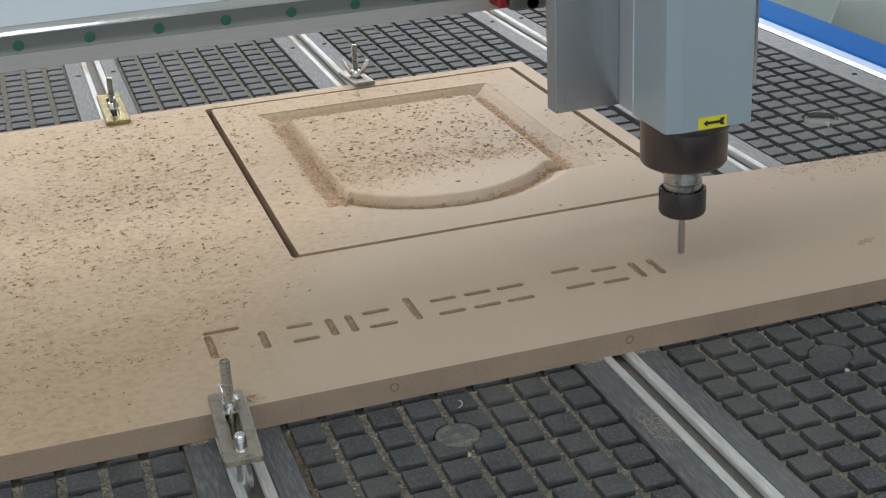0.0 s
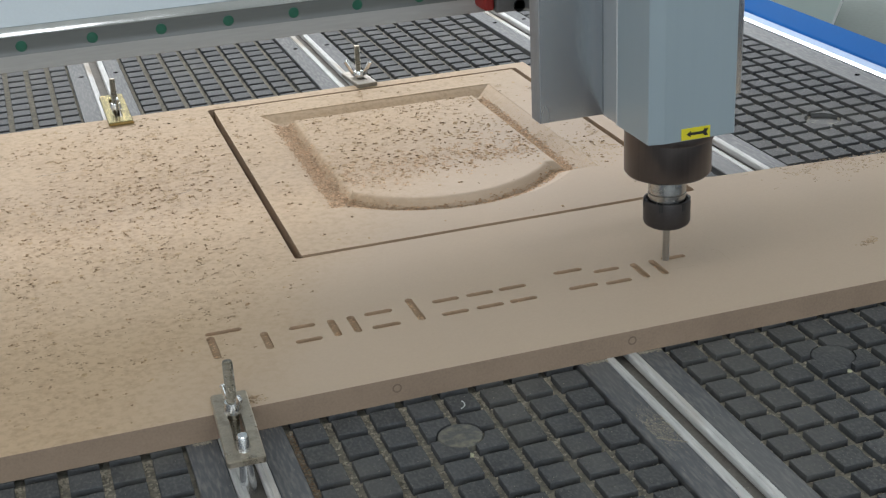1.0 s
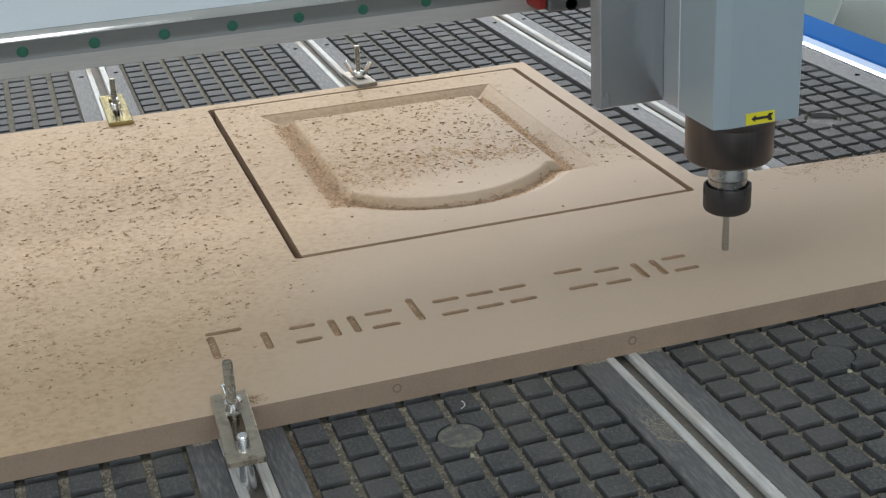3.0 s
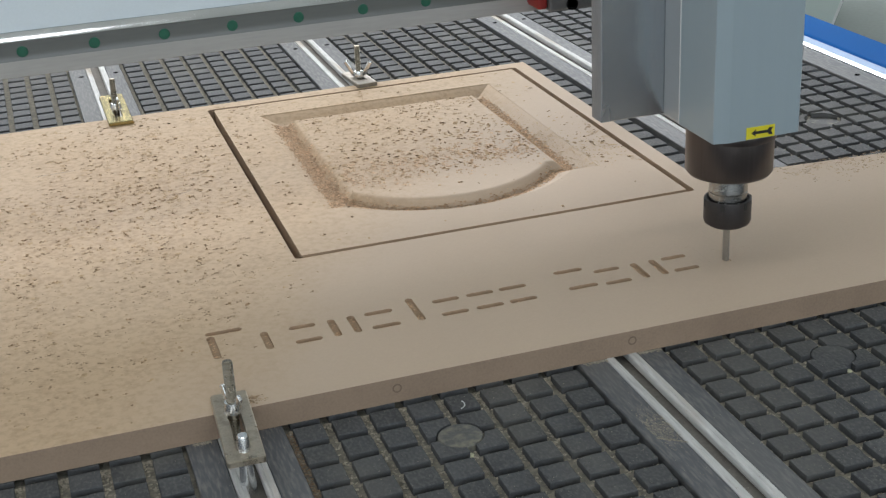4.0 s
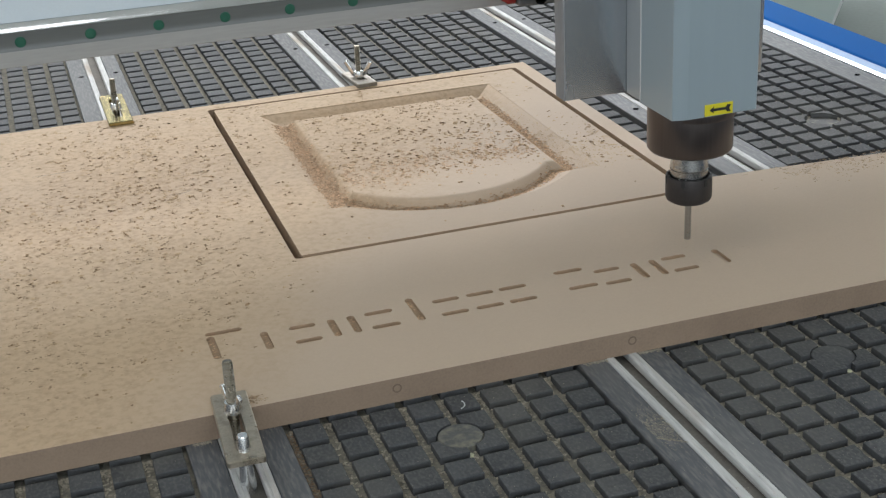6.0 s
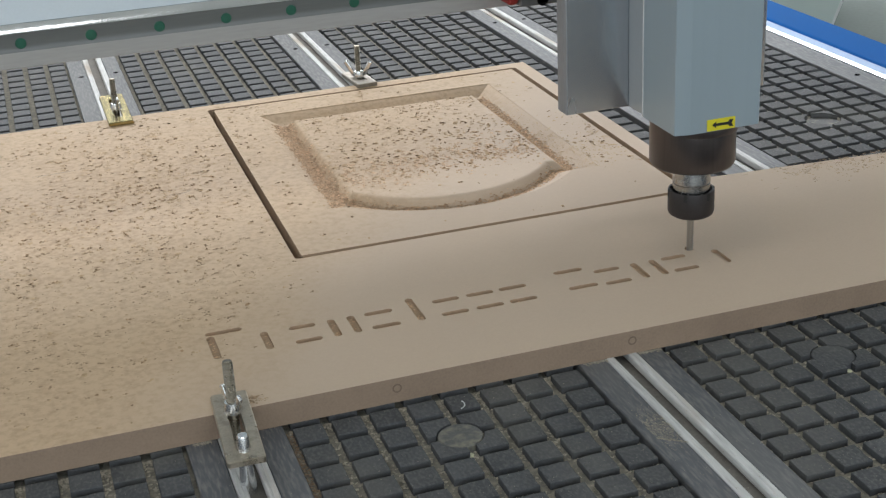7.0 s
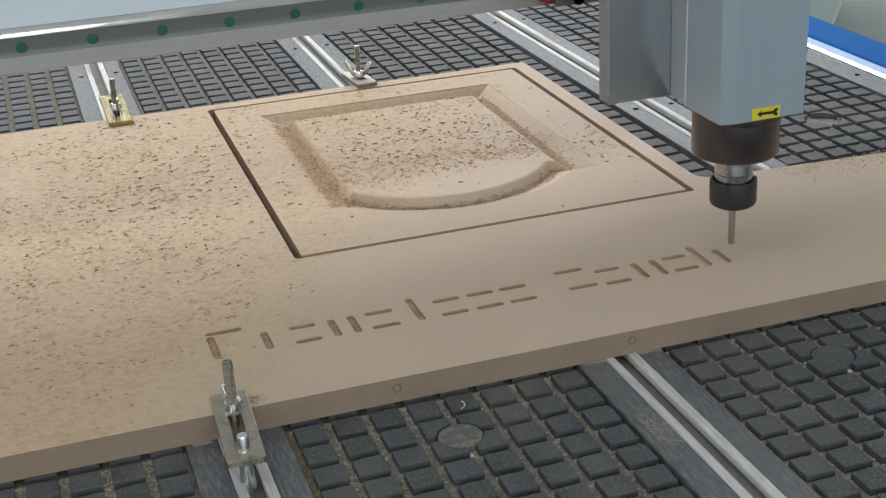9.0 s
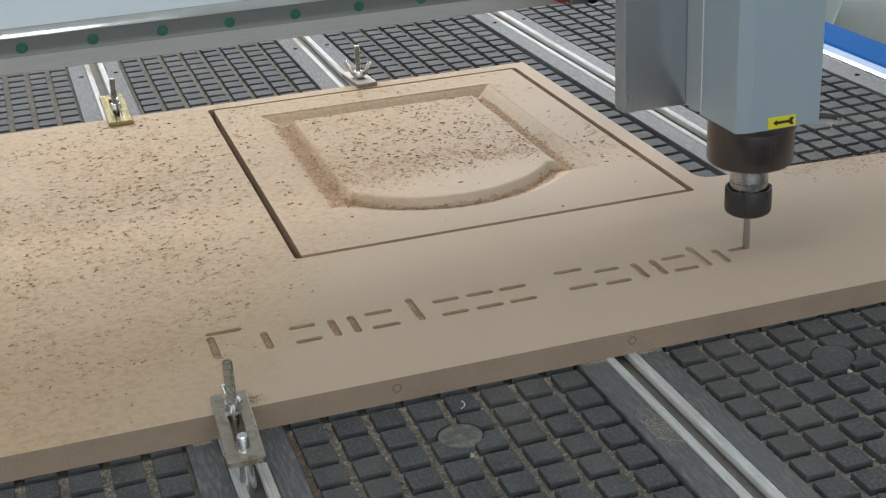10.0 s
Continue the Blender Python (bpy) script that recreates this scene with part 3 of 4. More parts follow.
def flakes(name, want, size, density, area_, mat, label, seed, flat=0.6, clumps=2.4, spread=0.0018):
    """Small curled chips, strewn where density() lets them lie."""
    rng = random.Random(seed)
    verts, faces = [], []
    made = tries = 0
    u0, u1, v0, v1 = area_
    while made < want and tries < want * 60:
        tries += 1
        u, v = rng.uniform(u0, u1), rng.uniform(v0, v1)
        if rng.random() > density(u, v):
            continue
        clump = 1 + int(rng.random() ** 3 * clumps)
        for _ in range(clump):
            cu, cv = u + rng.gauss(0, spread), v + rng.gauss(0, spread * 0.8)
            in_slot = (-0.0040 < cu < 0.0065 or DW - 0.0083 < cu < DW + 0.0015 or -0.0035 < cv < 0.0055 or DH - 0.0065 < cv < DH + 0.0015) and -0.004 < cu < DW + 0.002 and -0.0035 < cv < DH + 0.002
            z = 0.0004 if in_slot else BOARD_Z + depth_at(cu, cv) + 0.0001
            r = size * (0.2 + 0.55 * rng.random() ** 2.2)
            a, n = rng.uniform(0, math.tau), rng.choice((4, 5, 5, 6))
            long = rng.uniform(1.0, 2.0) if rng.random() < 0.35 else rng.uniform(1.0, 1.3)
            ca, sa = math.cos(a), math.sin(a)
            s = len(verts)
            for i in range(n):
                k = r * rng.uniform(0.65, 1.2)
                x, y = k * long * math.cos(math.tau * i / n), k * math.sin(math.tau * i / n)
                verts.append((cu + x * ca - y * sa, cv + x * sa + y * ca, z + rng.uniform(0, flat * r * 0.4)))
            verts.append((cu + rng.uniform(-0.3, 0.3) * r, cv + rng.uniform(-0.3, 0.3) * r, z + r * flat * rng.uniform(0.6, 1.3)))
            faces += [(s + i, s + (i + 1) % n, s + n) for i in range(n)]
        made += 1
    ob = from_lists(name, verts, faces, [0] * len(faces), [mat])
    ob.matrix_world = BOARD
    tagged(ob, label, "wood chips", kind="stuff")
    return ob


def smooth(a, b, x):
    x = max(0.0, min(1.0, (x - a) / (b - a)))
    return x * x * (3 - 2 * x)


def patchy(u, v, s=14.0):
    return max(0.0, 0.62 + 0.55 * noise.noise(Vector((u * s, v * s, 3.1))) + 0.75 * noise.noise(Vector((u * s * 5, v * s * 3.5, 7.7))))


def chips():
    def on_board(u, v):
        if 0.0 < u < DW and 0.0 < v < DH:
            return 0.0
        if u > DW:
            return 0.0
        text = 1 - smooth(-0.06, 0.05, u + 0.9 * (-0.06 - v) * (v < -0.06)) if v < 0.04 else 1.0
        near = smooth(-0.15, 0.32, v) * 0.88 + 0.12
        band = 0.42 + 0.58 * math.exp(-((u + 0.095 + 0.25 * max(0.0, 0.2 - v)) / 0.085) ** 2)
        return max(0, text * near * band * patchy(u, v)) * (0.35 if v > DH else 1.0)

    def on_door(u, v):
        if not (0.006 < u < DW - 0.006 and 0.004 < v < DH - 0.005):
            return 0.0
        if inside_arch(u, v, 0.036):
            mid = smooth(0.13, 0.22, v)
            return max(0.03, mid * patchy(u, v, 18) * 1.1)
        if inside_arch(u, v, 0.0):
            return 0.10
        left = 1 - smooth(0.02, 0.09, u) * 0.6
        return max(0.0, left * smooth(0.05, 0.3, v) * 0.55 * patchy(u, v)) + 0.015 + (0.55 * math.exp(-((v - 0.17) / 0.05) ** 2) if u > 0.352 else 0)

    flakes("wood_chips", 620, 0.0024, on_board, (-0.42, 0.02, -0.25, 0.52), CHIP, "brown curled chips strewn over the board", 5, 0.6, 9.0, 0.0014)
    flakes("wood_chips", 640, 0.0025, on_door, (0.0, DW, 0.0, DH), CHIP, "brown curled chips on the routed door panel", 6, 0.6, 7.0, 0.0014)

    def in_groove(u, v):
        near, far_ = (0.0115, 0.0275) if u < 0.085 else (0.0175, 0.0305)
        if not inside_arch(u, v, near) or inside_arch(u, v, far_):
            wide = u < 0.12 and v < 0.42 and inside_arch(u, v, 0.008) and not inside_arch(u, v, 0.033)
            return 0.40 if wide else 0.0
        if v > 0.425:
            return 0.02
        return 1.0 if (u < 0.1 or u > 0.30) else 0.6
    flakes("sawdust_heap", 3100, 0.0024, in_groove, (0.05, 0.36, 0.05, 0.45), DUST, "reddish-brown sawdust lying in the routed groove", 7, 0.4, 5)
    flakes("sawdust_film", 1900, 0.0036, in_groove, (0.05, 0.36, 0.05, 0.45), DUST, "reddish sawdust coating the routed groove", 14, 0.10, 3)

    flakes("sawdust_film", 1700, 0.0028, lambda u, v: on_board(u, v), (-0.42, 0.02, -0.25, 0.52), FILM, "fine tan sawdust lying on the board", 9, 0.12, 6)

    def near_specks(u, v):
        text = 1 - smooth(-0.10, 0.04, u + 0.9 * max(0.0, -0.06 - v))
        return max(0.0, text * smooth(-0.26, -0.08, v) * (1 - 0.7 * smooth(0.10, 0.35, v)) * (patchy(u, v, 22) - 0.1))
    flakes("sawdust_film", 2000, 0.0018, near_specks, (-0.42, 0.0, -0.25, 0.45), SPECK, "small brown specks of sawdust on the board", 15, 0.4, 8, 0.0015)
    flakes("sawdust_film", 900, 0.0036, lambda u, v: on_door(u, v) if not inside_arch(u, v, 0) or inside_arch(u, v, 0.036) else 0, (0.0, DW, 0.0, DH), FILM, "fine tan sawdust lying on the door panel", 10, 0.2)

    def field_middle(u, v):
        return math.exp(-((v - 0.20 - 0.10 * (u - 0.2)) / 0.035) ** 2) * patchy(u, v, 25) if inside_arch(u, v, 0.038) else 0
    flakes("sawdust_film", 1150, 0.0026, field_middle, (0.09, 0.32, 0.1, 0.3), DUST, "reddish sawdust drifted across the raised field", 12, 0.2, 4)

    def right_slope(u, v):
        on_slope = inside_arch(u, v, 0.0015) and not inside_arch(u, v, 0.019) and u > 0.325
        beside = 0.30 * math.exp(-((v - 0.16) / 0.045) ** 2) if 0.353 < u < 0.402 else 0.0
        return (0.55 if on_slope else beside) * max(0.1, patchy(u, v, 16))
    flakes("sawdust_film", 850, 0.0017, right_slope, (0.32, 0.403, 0.09, 0.44), HAZE, "fine tan sawdust clinging to the routed slope", 13, 0.04, 4)

    def right_strip(u, v):
        return 0.8 * smooth(-0.05, 0.015, v) * smooth(0.47, 0.60, u) * max(0, patchy(u, v, 16) - 0.25)
    flakes("sawdust_film", 520, 0.0017, right_strip, (0.44, 0.70, -0.08, 0.02), SPECK, "thin brown sawdust on the board's far margin", 8, 0.05, 7)


    flakes("sawdust_film", 620, 0.0019, lambda u, v: float(in_bar(u, v, -0.0010)), (-0.11, 0.30, -0.175, -0.122), DUST, "crumbs of sawdust left in the engraved bars", 62, 0.35, 3, 0.0003)
    flakes("sawdust_tuft", 34, 0.0019, lambda u, v: 1.0 if math.hypot(u + 0.087, (v + 0.249) * 1.3) < 0.008 else 0.0, (-0.096, -0.078, -0.2585, -0.240), SPECK, "dark crumbs swept up beside the clamp", 61, 0.5, 4, 0.0012)


def pencil_lines():
    """Faint grey lines drawn on the board."""
    for pts in (((-0.224, 0.3453), (-0.210, 0.3456), (-0.190, 0.3464), (-0.172, 0.3478)), ((-0.0890, 0.2226), (-0.0800, 0.2206), (-0.0730, 0.2210), (-0.0636, 0.2272))):
        verts, faces = [], []
        for i, (u, v) in enumerate(pts):
            w = 0.0005 if 0 < i < len(pts) - 1 else 0.0002
            verts += [(u, v - w, BOARD_Z + 0.00012), (u, v + w, BOARD_Z + 0.00012)]
        for i in range(len(pts) - 1):
            faces.append((2 * i, 2 * i + 2, 2 * i + 3, 2 * i + 1))
        ob = from_lists("pencil_line", verts, faces, [0] * len(faces), [SMUDGE])
        ob.matrix_world = BOARD
        tagged(ob, "faint grey pencil line on the MDF board", "pencil line", "pencil lines")


def tufts():
    """Loose sawdust near the cutter, which its draught sweeps away."""
    made = []
    for k, (u, v, r, n, mat) in enumerate(((0.4830, -0.1880, 0.0035, 16, SPECK), (0.4890, -0.1850, 0.0060, 22, SPECK), (0.4960, -0.1800, 0.0075, 22, FILM))):
        made.append(flakes("sawdust_tuft", n, 0.0020, lambda a, b: 1.0 if math.hypot(a - u, (b - v) * 1.4) < r else 0.0, (u - r, u + r, v - r, v + r), mat, "loose brown sawdust drifting over the board", 50 + k, 0.15, 3))
    return made


def table_dust():
    """Specks of sawdust on the table in front of the board, thickest along its edge and beside the rails."""
    rng = random.Random(21)
    verts, faces = [], []
    for _ in range(30000):
        x = rng.uniform(-0.35, 0.75)
        y = -0.003 - 0.25 * rng.random() ** 1.3
        if rng.random() < 0.25:
            y = 0.006 - rng.random() ** 2 * 0.012
        q = [(x - left) / P for left in LEFTS if left - 0.002 < x < left + 8 * P]
        in_gap = bool(q) and ((q[-1] % 1.0) > BS / P or ((-y / P) % 1.0) > BS / P)
        if not in_gap and rng.random() > 0.03 + 0.30 * max(0.0, min(1.0, (-y - 0.05) / 0.17)):
            continue
        if any(r - 0.0425 < x < r - 0.0370 for r in RAILS):
            continue
        z = -DEEP + 0.0002 if in_gap else 0.0008
        r = rng.uniform(0.0003, 0.0009) * (1.9 if in_gap else 0.55)
        a = rng.uniform(0, math.tau)
        s = len(verts)
        for i in range(4):
            k = r * rng.uniform(0.6, 1.3)
            verts.append((x + k * math.cos(a + i * math.pi / 2), y + k * math.sin(a + i * math.pi / 2), z))
        verts.append((x, y, z + r * 0.6))
        faces += [(s + i, s + (i + 1) % 4, s + 4) for i in range(4)]
    tagged(from_lists("table_sawdust", verts, faces, [0] * len(faces), [GREYDUST]), "tan sawdust specks on the gridded table", "sawdust", kind="stuff")


table_dust()


def crumbs():
    """A white curl, two yellowish crumbs and a line of reddish dust beside the rail."""
    curl = B()
    prev = None
    for i in range(9):
        a = -0.9 + 1.8 * i / 8
        p0, r = Vector((0.0075 * math.cos(a) - 0.0075, 0.0075 * math.sin(a), 0.0)), 0.0004
        ring = [curl.verts.new(p0 + Vector((r * math.cos(t) * math.cos(a), r * math.cos(t) * math.sin(a), r + r * math.sin(t)))) for t in (0, math.tau / 4, math.tau / 2, 3 * math.tau / 4)]
        if prev:
            for j in range(4):
                curl.faces.new((prev[j], prev[(j + 1) % 4], ring[(j + 1) % 4], ring[j]))
        prev = ring
    ob = part("plastic_curl", curl, WHITE, smooth=True)
    ob.matrix_world = pose(0.1315, -0.0180, 0.0, 0, 0, -20)
    tagged(ob, "small white plastic shaving on the gridded table", "shaving")
    for x, y in ((0.1139, -0.0805), (0.4305, -0.0808)):
        bm = B()
        bmesh.ops.create_icosphere(bm, subdivisions=2, radius=0.0026)
        for v in bm.verts:
            v.co *= 1 + 0.4 * noise.noise(v.co * 400 + Vector((x * 50, 0, 0)))
            v.co.z *= 0.6
        ob = part("glue_crumb", bm, CRUMB, smooth=True)
        ob.matrix_world = pose(x, y, -0.0048)
        tagged(ob, "yellowish crumb beside a vacuum port cap", "crumb", "crumbs by the port caps")
    rng = random.Random(33)
    verts, faces = [], []
    for _ in range(700):
        x, y = rng.uniform(-0.0050, 0.0002), -0.27 * rng.random() + 0.002
        z, r, a = -DEEP + 0.0003 + rng.random() * 0.002, rng.uniform(0.0004, 0.0010), rng.uniform(0, math.tau)
        s = len(verts)
        for i in range(4):
            k = r * rng.uniform(0.6, 1.3)
            verts.append((x + k * math.cos(a + i * math.pi / 2), y + k * math.sin(a + i * math.pi / 2), z))
        verts.append((x, y, z + r * 0.7))
        faces += [(s + i, s + (i + 1) % 4, s + 4) for i in range(4)]
    tagged(from_lists("sawdust_line", verts, faces, [0] * len(faces), [BROWNDUST]), "reddish sawdust packed in the groove beside the rail", "sawdust", kind="stuff")


def margin_dust():
    """Pale dust smeared on the strip beside the rail and heaped along the board's edge."""
    rng = random.Random(44)
    verts, faces = [], []
    spots = [(0.2435 + 0.022 * rng.random(), -0.105 + rng.gauss(0, 0.013), rng.uniform(0.0002, 0.0006)) for _ in range(700)]
    spots += [(0.2440 + 0.023 * k / 130, -0.118 - 0.018 * k / 130 + rng.gauss(0, 0.0006), rng.uniform(0.0002, 0.0006)) for k in range(130)]
    for x0, x1 in ((0.2415, 0.2625), (0.2895, 0.3095), (-0.0740, -0.0600)):
        for _ in range(170):
            x = rng.uniform(x0, x1)
            spots.append((x, 0.0068 - 0.0055 * (x - 0.0674) - abs(rng.gauss(0, 0.0016)), rng.uniform(0.0003, 0.0009)))
    for x, y, r in spots:
        a, first = rng.uniform(0, math.tau), len(verts)
        for i in range(4):
            k = r * rng.uniform(0.6, 1.3)
            verts.append((x + k * math.cos(a + i * math.pi / 2), y + k * math.sin(a + i * math.pi / 2), -0.0002))
        verts.append((x, y, r * 0.5))
        faces += [(first + i, first + (i + 1) % 4, first + 4) for i in range(4)]
    tagged(from_lists("sawdust_smear", verts, faces, [0] * len(faces), [GREYDUST]), "pale dust smeared on the dark strip beside the rail", "sawdust", kind="stuff")


crumbs()
margin_dust()


# ---- clamps ----
def clamp(m, y_far, y_near, y_rod, rod_top, mat, support, turn, label, t=0.0048, toe=0.012, heel=0.020, half=0.0137, slot=0.0046, wing=1.0):
    """A slotted clamp plate over the board's edge, a threaded rod with a wing nut, and a levelling bolt."""
    root = empty("clamp", m)
    tagged(root, label, "clamp", "board clamps")
    z = BOARD_Z + 0.0004
    # the plate: rounded corners, a long slot and worn, chamfered rims
    verts, faces, mats, c = [], [], [], 0.0009
    rim, hole = (-half, half, y_near, y_far), (-slot, slot, y_near + toe, y_far - heel)
    top = sheet(verts, faces, mats, rounded(rim[0] + c, rim[1] - c, rim[2] + c, rim[3] - c, 0.0018), [rounded(hole[0] - c * 0.6, hole[1] + c * 0.6, hole[2] - c * 0.6, hole[3] + c * 0.6, slot * 0.98)], z + t)
    for loop, shape in ((top[0], rounded(*rim, 0.0027)), (top[1], rounded(*hole, slot * 0.98))):
        edge = list(range(len(verts), len(verts) + len(loop)))
        verts.extend((x, y, z + t - c) for x, y in shape)
        for k in range(len(loop)):
            j = (k + 1) % len(loop)
            faces.append((loop[k], edge[k], edge[j], loop[j]))
            mats.append(0)
        wall(verts, faces, mats, edge, z, 0)
    sheet(verts, faces, mats, rounded(*rim, 0.0027), [rounded(*hole, slot * 0.98)], z)
    plate = from_lists("clamp_plate", verts, faces, mats, [mat], root)
    bm = B()
    bm.from_mesh(plate.data)
    bmesh.ops.remove_doubles(bm, verts=bm.verts, dist=1e-6)
    bmesh.ops.recalc_face_normals(bm, faces=bm.faces)
    bm.to_mesh(plate.data)
    bm.free()
    rod = B()
    prof = [(0.0, -0.012), (0.0036, -0.012)]
    zz = -0.012
    while zz < rod_top - 0.0012:
        prof += [(0.0040, zz + 0.0003), (0.0034, zz + 0.0009)]
        zz += 0.0012
    prof += [(0.0034, rod_top - 0.0004), (0.0026, rod_top), (0.0, rod_top)]
    lathe(rod, prof, 18, pose(0, y_rod, 0))
    part("threaded_rod", rod, ROD, root, smooth=True)
    nut = B()
    zn = z + t
    lathe(nut, [(0.0041, zn), (0.0070, zn), (0.0068, zn + 0.004), (0.0058, zn + 0.0085), (0.0041, zn + 0.0088)], 24, pose(0, y_rod, 0))
    for s in (-1, 1):
        ear = pose(0, y_rod, zn + 0.003, 0, 0, turn) @ pose(s * 0.0085 * wing, 0, 0.006 * wing, 0, s * 30, 0)
        box(nut, -0.0030, 0.0030, -0.0016, 0.0016, -0.007 * wing, 0.0095 * wing, 0.0014, 3, ear)
    part("wing_nut", nut, STEEL, root, smooth=True)
    part("washer", lathe(B(), [(0.0042, zn - 0.0002), (0.0064, zn - 0.0002), (0.0064, zn + 0.0011), (0.0042, zn + 0.0011)], 28, pose(0, y_rod, 0)), STEEL, root, smooth=True)
    if support:
        bolt = B()
        lathe(bolt, [(0.0, 0.0008), (0.0042, 0.0008), (0.0042, 0.0375), (0.0034, 0.0388), (0.0, 0.0388)], 18, pose(0, support, 0))
        part("levelling_bolt", bolt, STEEL, root, smooth=True)
        foot = lathe(B(), [(0.0, -0.0080), (0.0060, -0.0080), (0.0060, 0.0010), (0.0056, 0.0030), (0.0046, 0.0150), (0.0043, 0.0190), (0.0, 0.0190)], 18, pose(0, support, 0))
        part("tapered_nut", foot, STEEL, root, smooth=True)


clamp(pose(-0.0424, -0.0017, 0, 0, 0, -2.9), 0.0300, -0.0705, 0.0, 0.0680, WORN, -0.0575, 112, "zinc-plated slotted clamp with wing nut on the board's edge")
clamp(pose(-0.0400, 0.82, 0, 0, 0, 0), 0.066, -0.060, -0.004, 0.0660, BRASSY, 0, 100, "yellow-zinc clamp plate with wing nut and tall rod", 0.0046, 0.022, half=0.0150)
clamp(pose(0.2761, 0.8096, 0, 0, 0, 4.4), 0.032, -0.035, 0.0, 0.0690, DULLZINC, 0, 145, "dull zinc clamp with wing nut on a threaded rod", 0.0050, 0.020, 0.014, half=0.0137, wing=1.3)


# ---- the gantry ----
BEAM_Y = 0.29


def gantry():
    root = empty("gantry_beam")
    tagged(root, "grey router gantry beam with polished edge and green plugs", "gantry beam")
    x0, x1 = -0.77, 1.03
    # a brushed plate; its rounded lower lip is coloured lighter for the table's reflection
    y, face = BEAM_Y, B()
    prism(face, [(y, 0.2260), (y, 0.2150), (y - 0.0003, 0.2115), (y - 0.0011, 0.2085), (y - 0.0024, 0.2060), (y - 0.0041, 0.2042), (y - 0.0060, 0.2014), (y - 0.0077, 0.1982), (y - 0.0088, 0.1958), (y - 0.0082, 0.1954), (y + 0.12, 0.1954), (y + 0.12, 0.2260)], x0, x1)
    ch = B()
    prism(ch, [(y, 0.2262), (y + 0.02, 0.2262), (y + 0.02, 0.2336), (y + 0.0082, 0.2336), (y + 0.0073, 0.2332), (y + 0.0003, 0.2266)], x0, x1)
    for bm in (face, ch):
        bmesh.ops.transform(bm, matrix=Matrix(((0, 0, 1, 0), (1, 0, 0, 0), (0, 1, 0, 0), (0, 0, 0, 1))), verts=bm.verts)
        bmesh.ops.recalc_face_normals(bm, faces=bm.faces)
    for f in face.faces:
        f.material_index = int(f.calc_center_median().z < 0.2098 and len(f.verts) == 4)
    part("fascia", face, [FASCIA, LIP_REFLECTION], root, "brushed steel plate, its rounded lower lip lightened for a reflection", smooth=True)
    part("polished_edge", ch, CHAMFER, root, "polished metal edge", smooth=True)
    cover = B()
    prism(cover, [(BEAM_Y + 0.0078, 0.2338), (BEAM_Y + 0.14, 0.2338), (BEAM_Y + 0.14, 0.52), (BEAM_Y + 0.115, 0.52)], x0, x1)
    bmesh.ops.transform(cover, matrix=Matrix(((0, 0, 1, 0), (1, 0, 0, 0), (0, 1, 0, 0), (0, 0, 0, 1))), verts=cover.verts)
    bmesh.ops.recalc_face_normals(cover, faces=cover.faces)
    part("upper_panel", cover, PANEL, root, "pale blue-grey painted panel")
    for x in (-0.8255, 1.0305):
        part("side_plate", box(B(), x, x + 0.055, BEAM_Y - 0.02, BEAM_Y + 0.12, 0.0022 if x < 0 else -0.0495, 0.56, 0.004, 2), PANEL, root, "painted upright that rides on the side beam")
    part("cross_tube", box(B(), x0, x1, BEAM_Y + 0.1405, BEAM_Y + 0.30, 0.30, 0.50, 0.004, 2), PANEL, root)
    for i in range(-6, 14):
        part("green_plug", lathe(B(), [(0.0052, 0.0), (0.0052, 0.0006), (0.0044, 0.0010), (0.0, 0.0010)], 24, pose(-0.0140 + 0.0645 * i, BEAM_Y, 0.2166, 90)), GREEN, root, "green plastic plug")
    return root


def carriage():
    root = empty("gantry_carriage")
    tagged(root, "dark grey bearing carriage with red bumper on the beam", "carriage")
    body = part("bearing_block", box(B(), -0.060, 0.070, 0.255, 0.2895, 0.1985, 0.2800, 0.002, 2), DARKMETAL, root)
    part("bolt_hole", lathe(B(), [(0.0062, -0.001), (0.0062, 0.0004), (0.0056, 0.0006), (0.0050, 0.0), (0.0, 0.0)], 28, pose(-0.0355, 0.255, 0.2040, 90)), HOLE_SHADE, body, smooth=True)
    part("bumper", box(B(), -0.0715, -0.0605, 0.258, 0.2890, 0.2010, 0.2750, 0.003, 3), RED, root, "red plastic bumper")
    # Out of view; made tall and wide to shade the board below.
    part("saddle", box(B(), -0.110, 0.110, 0.200, 0.2545, 0.30, 0.95, 0.004, 2), ZPLATE, root)
    return root


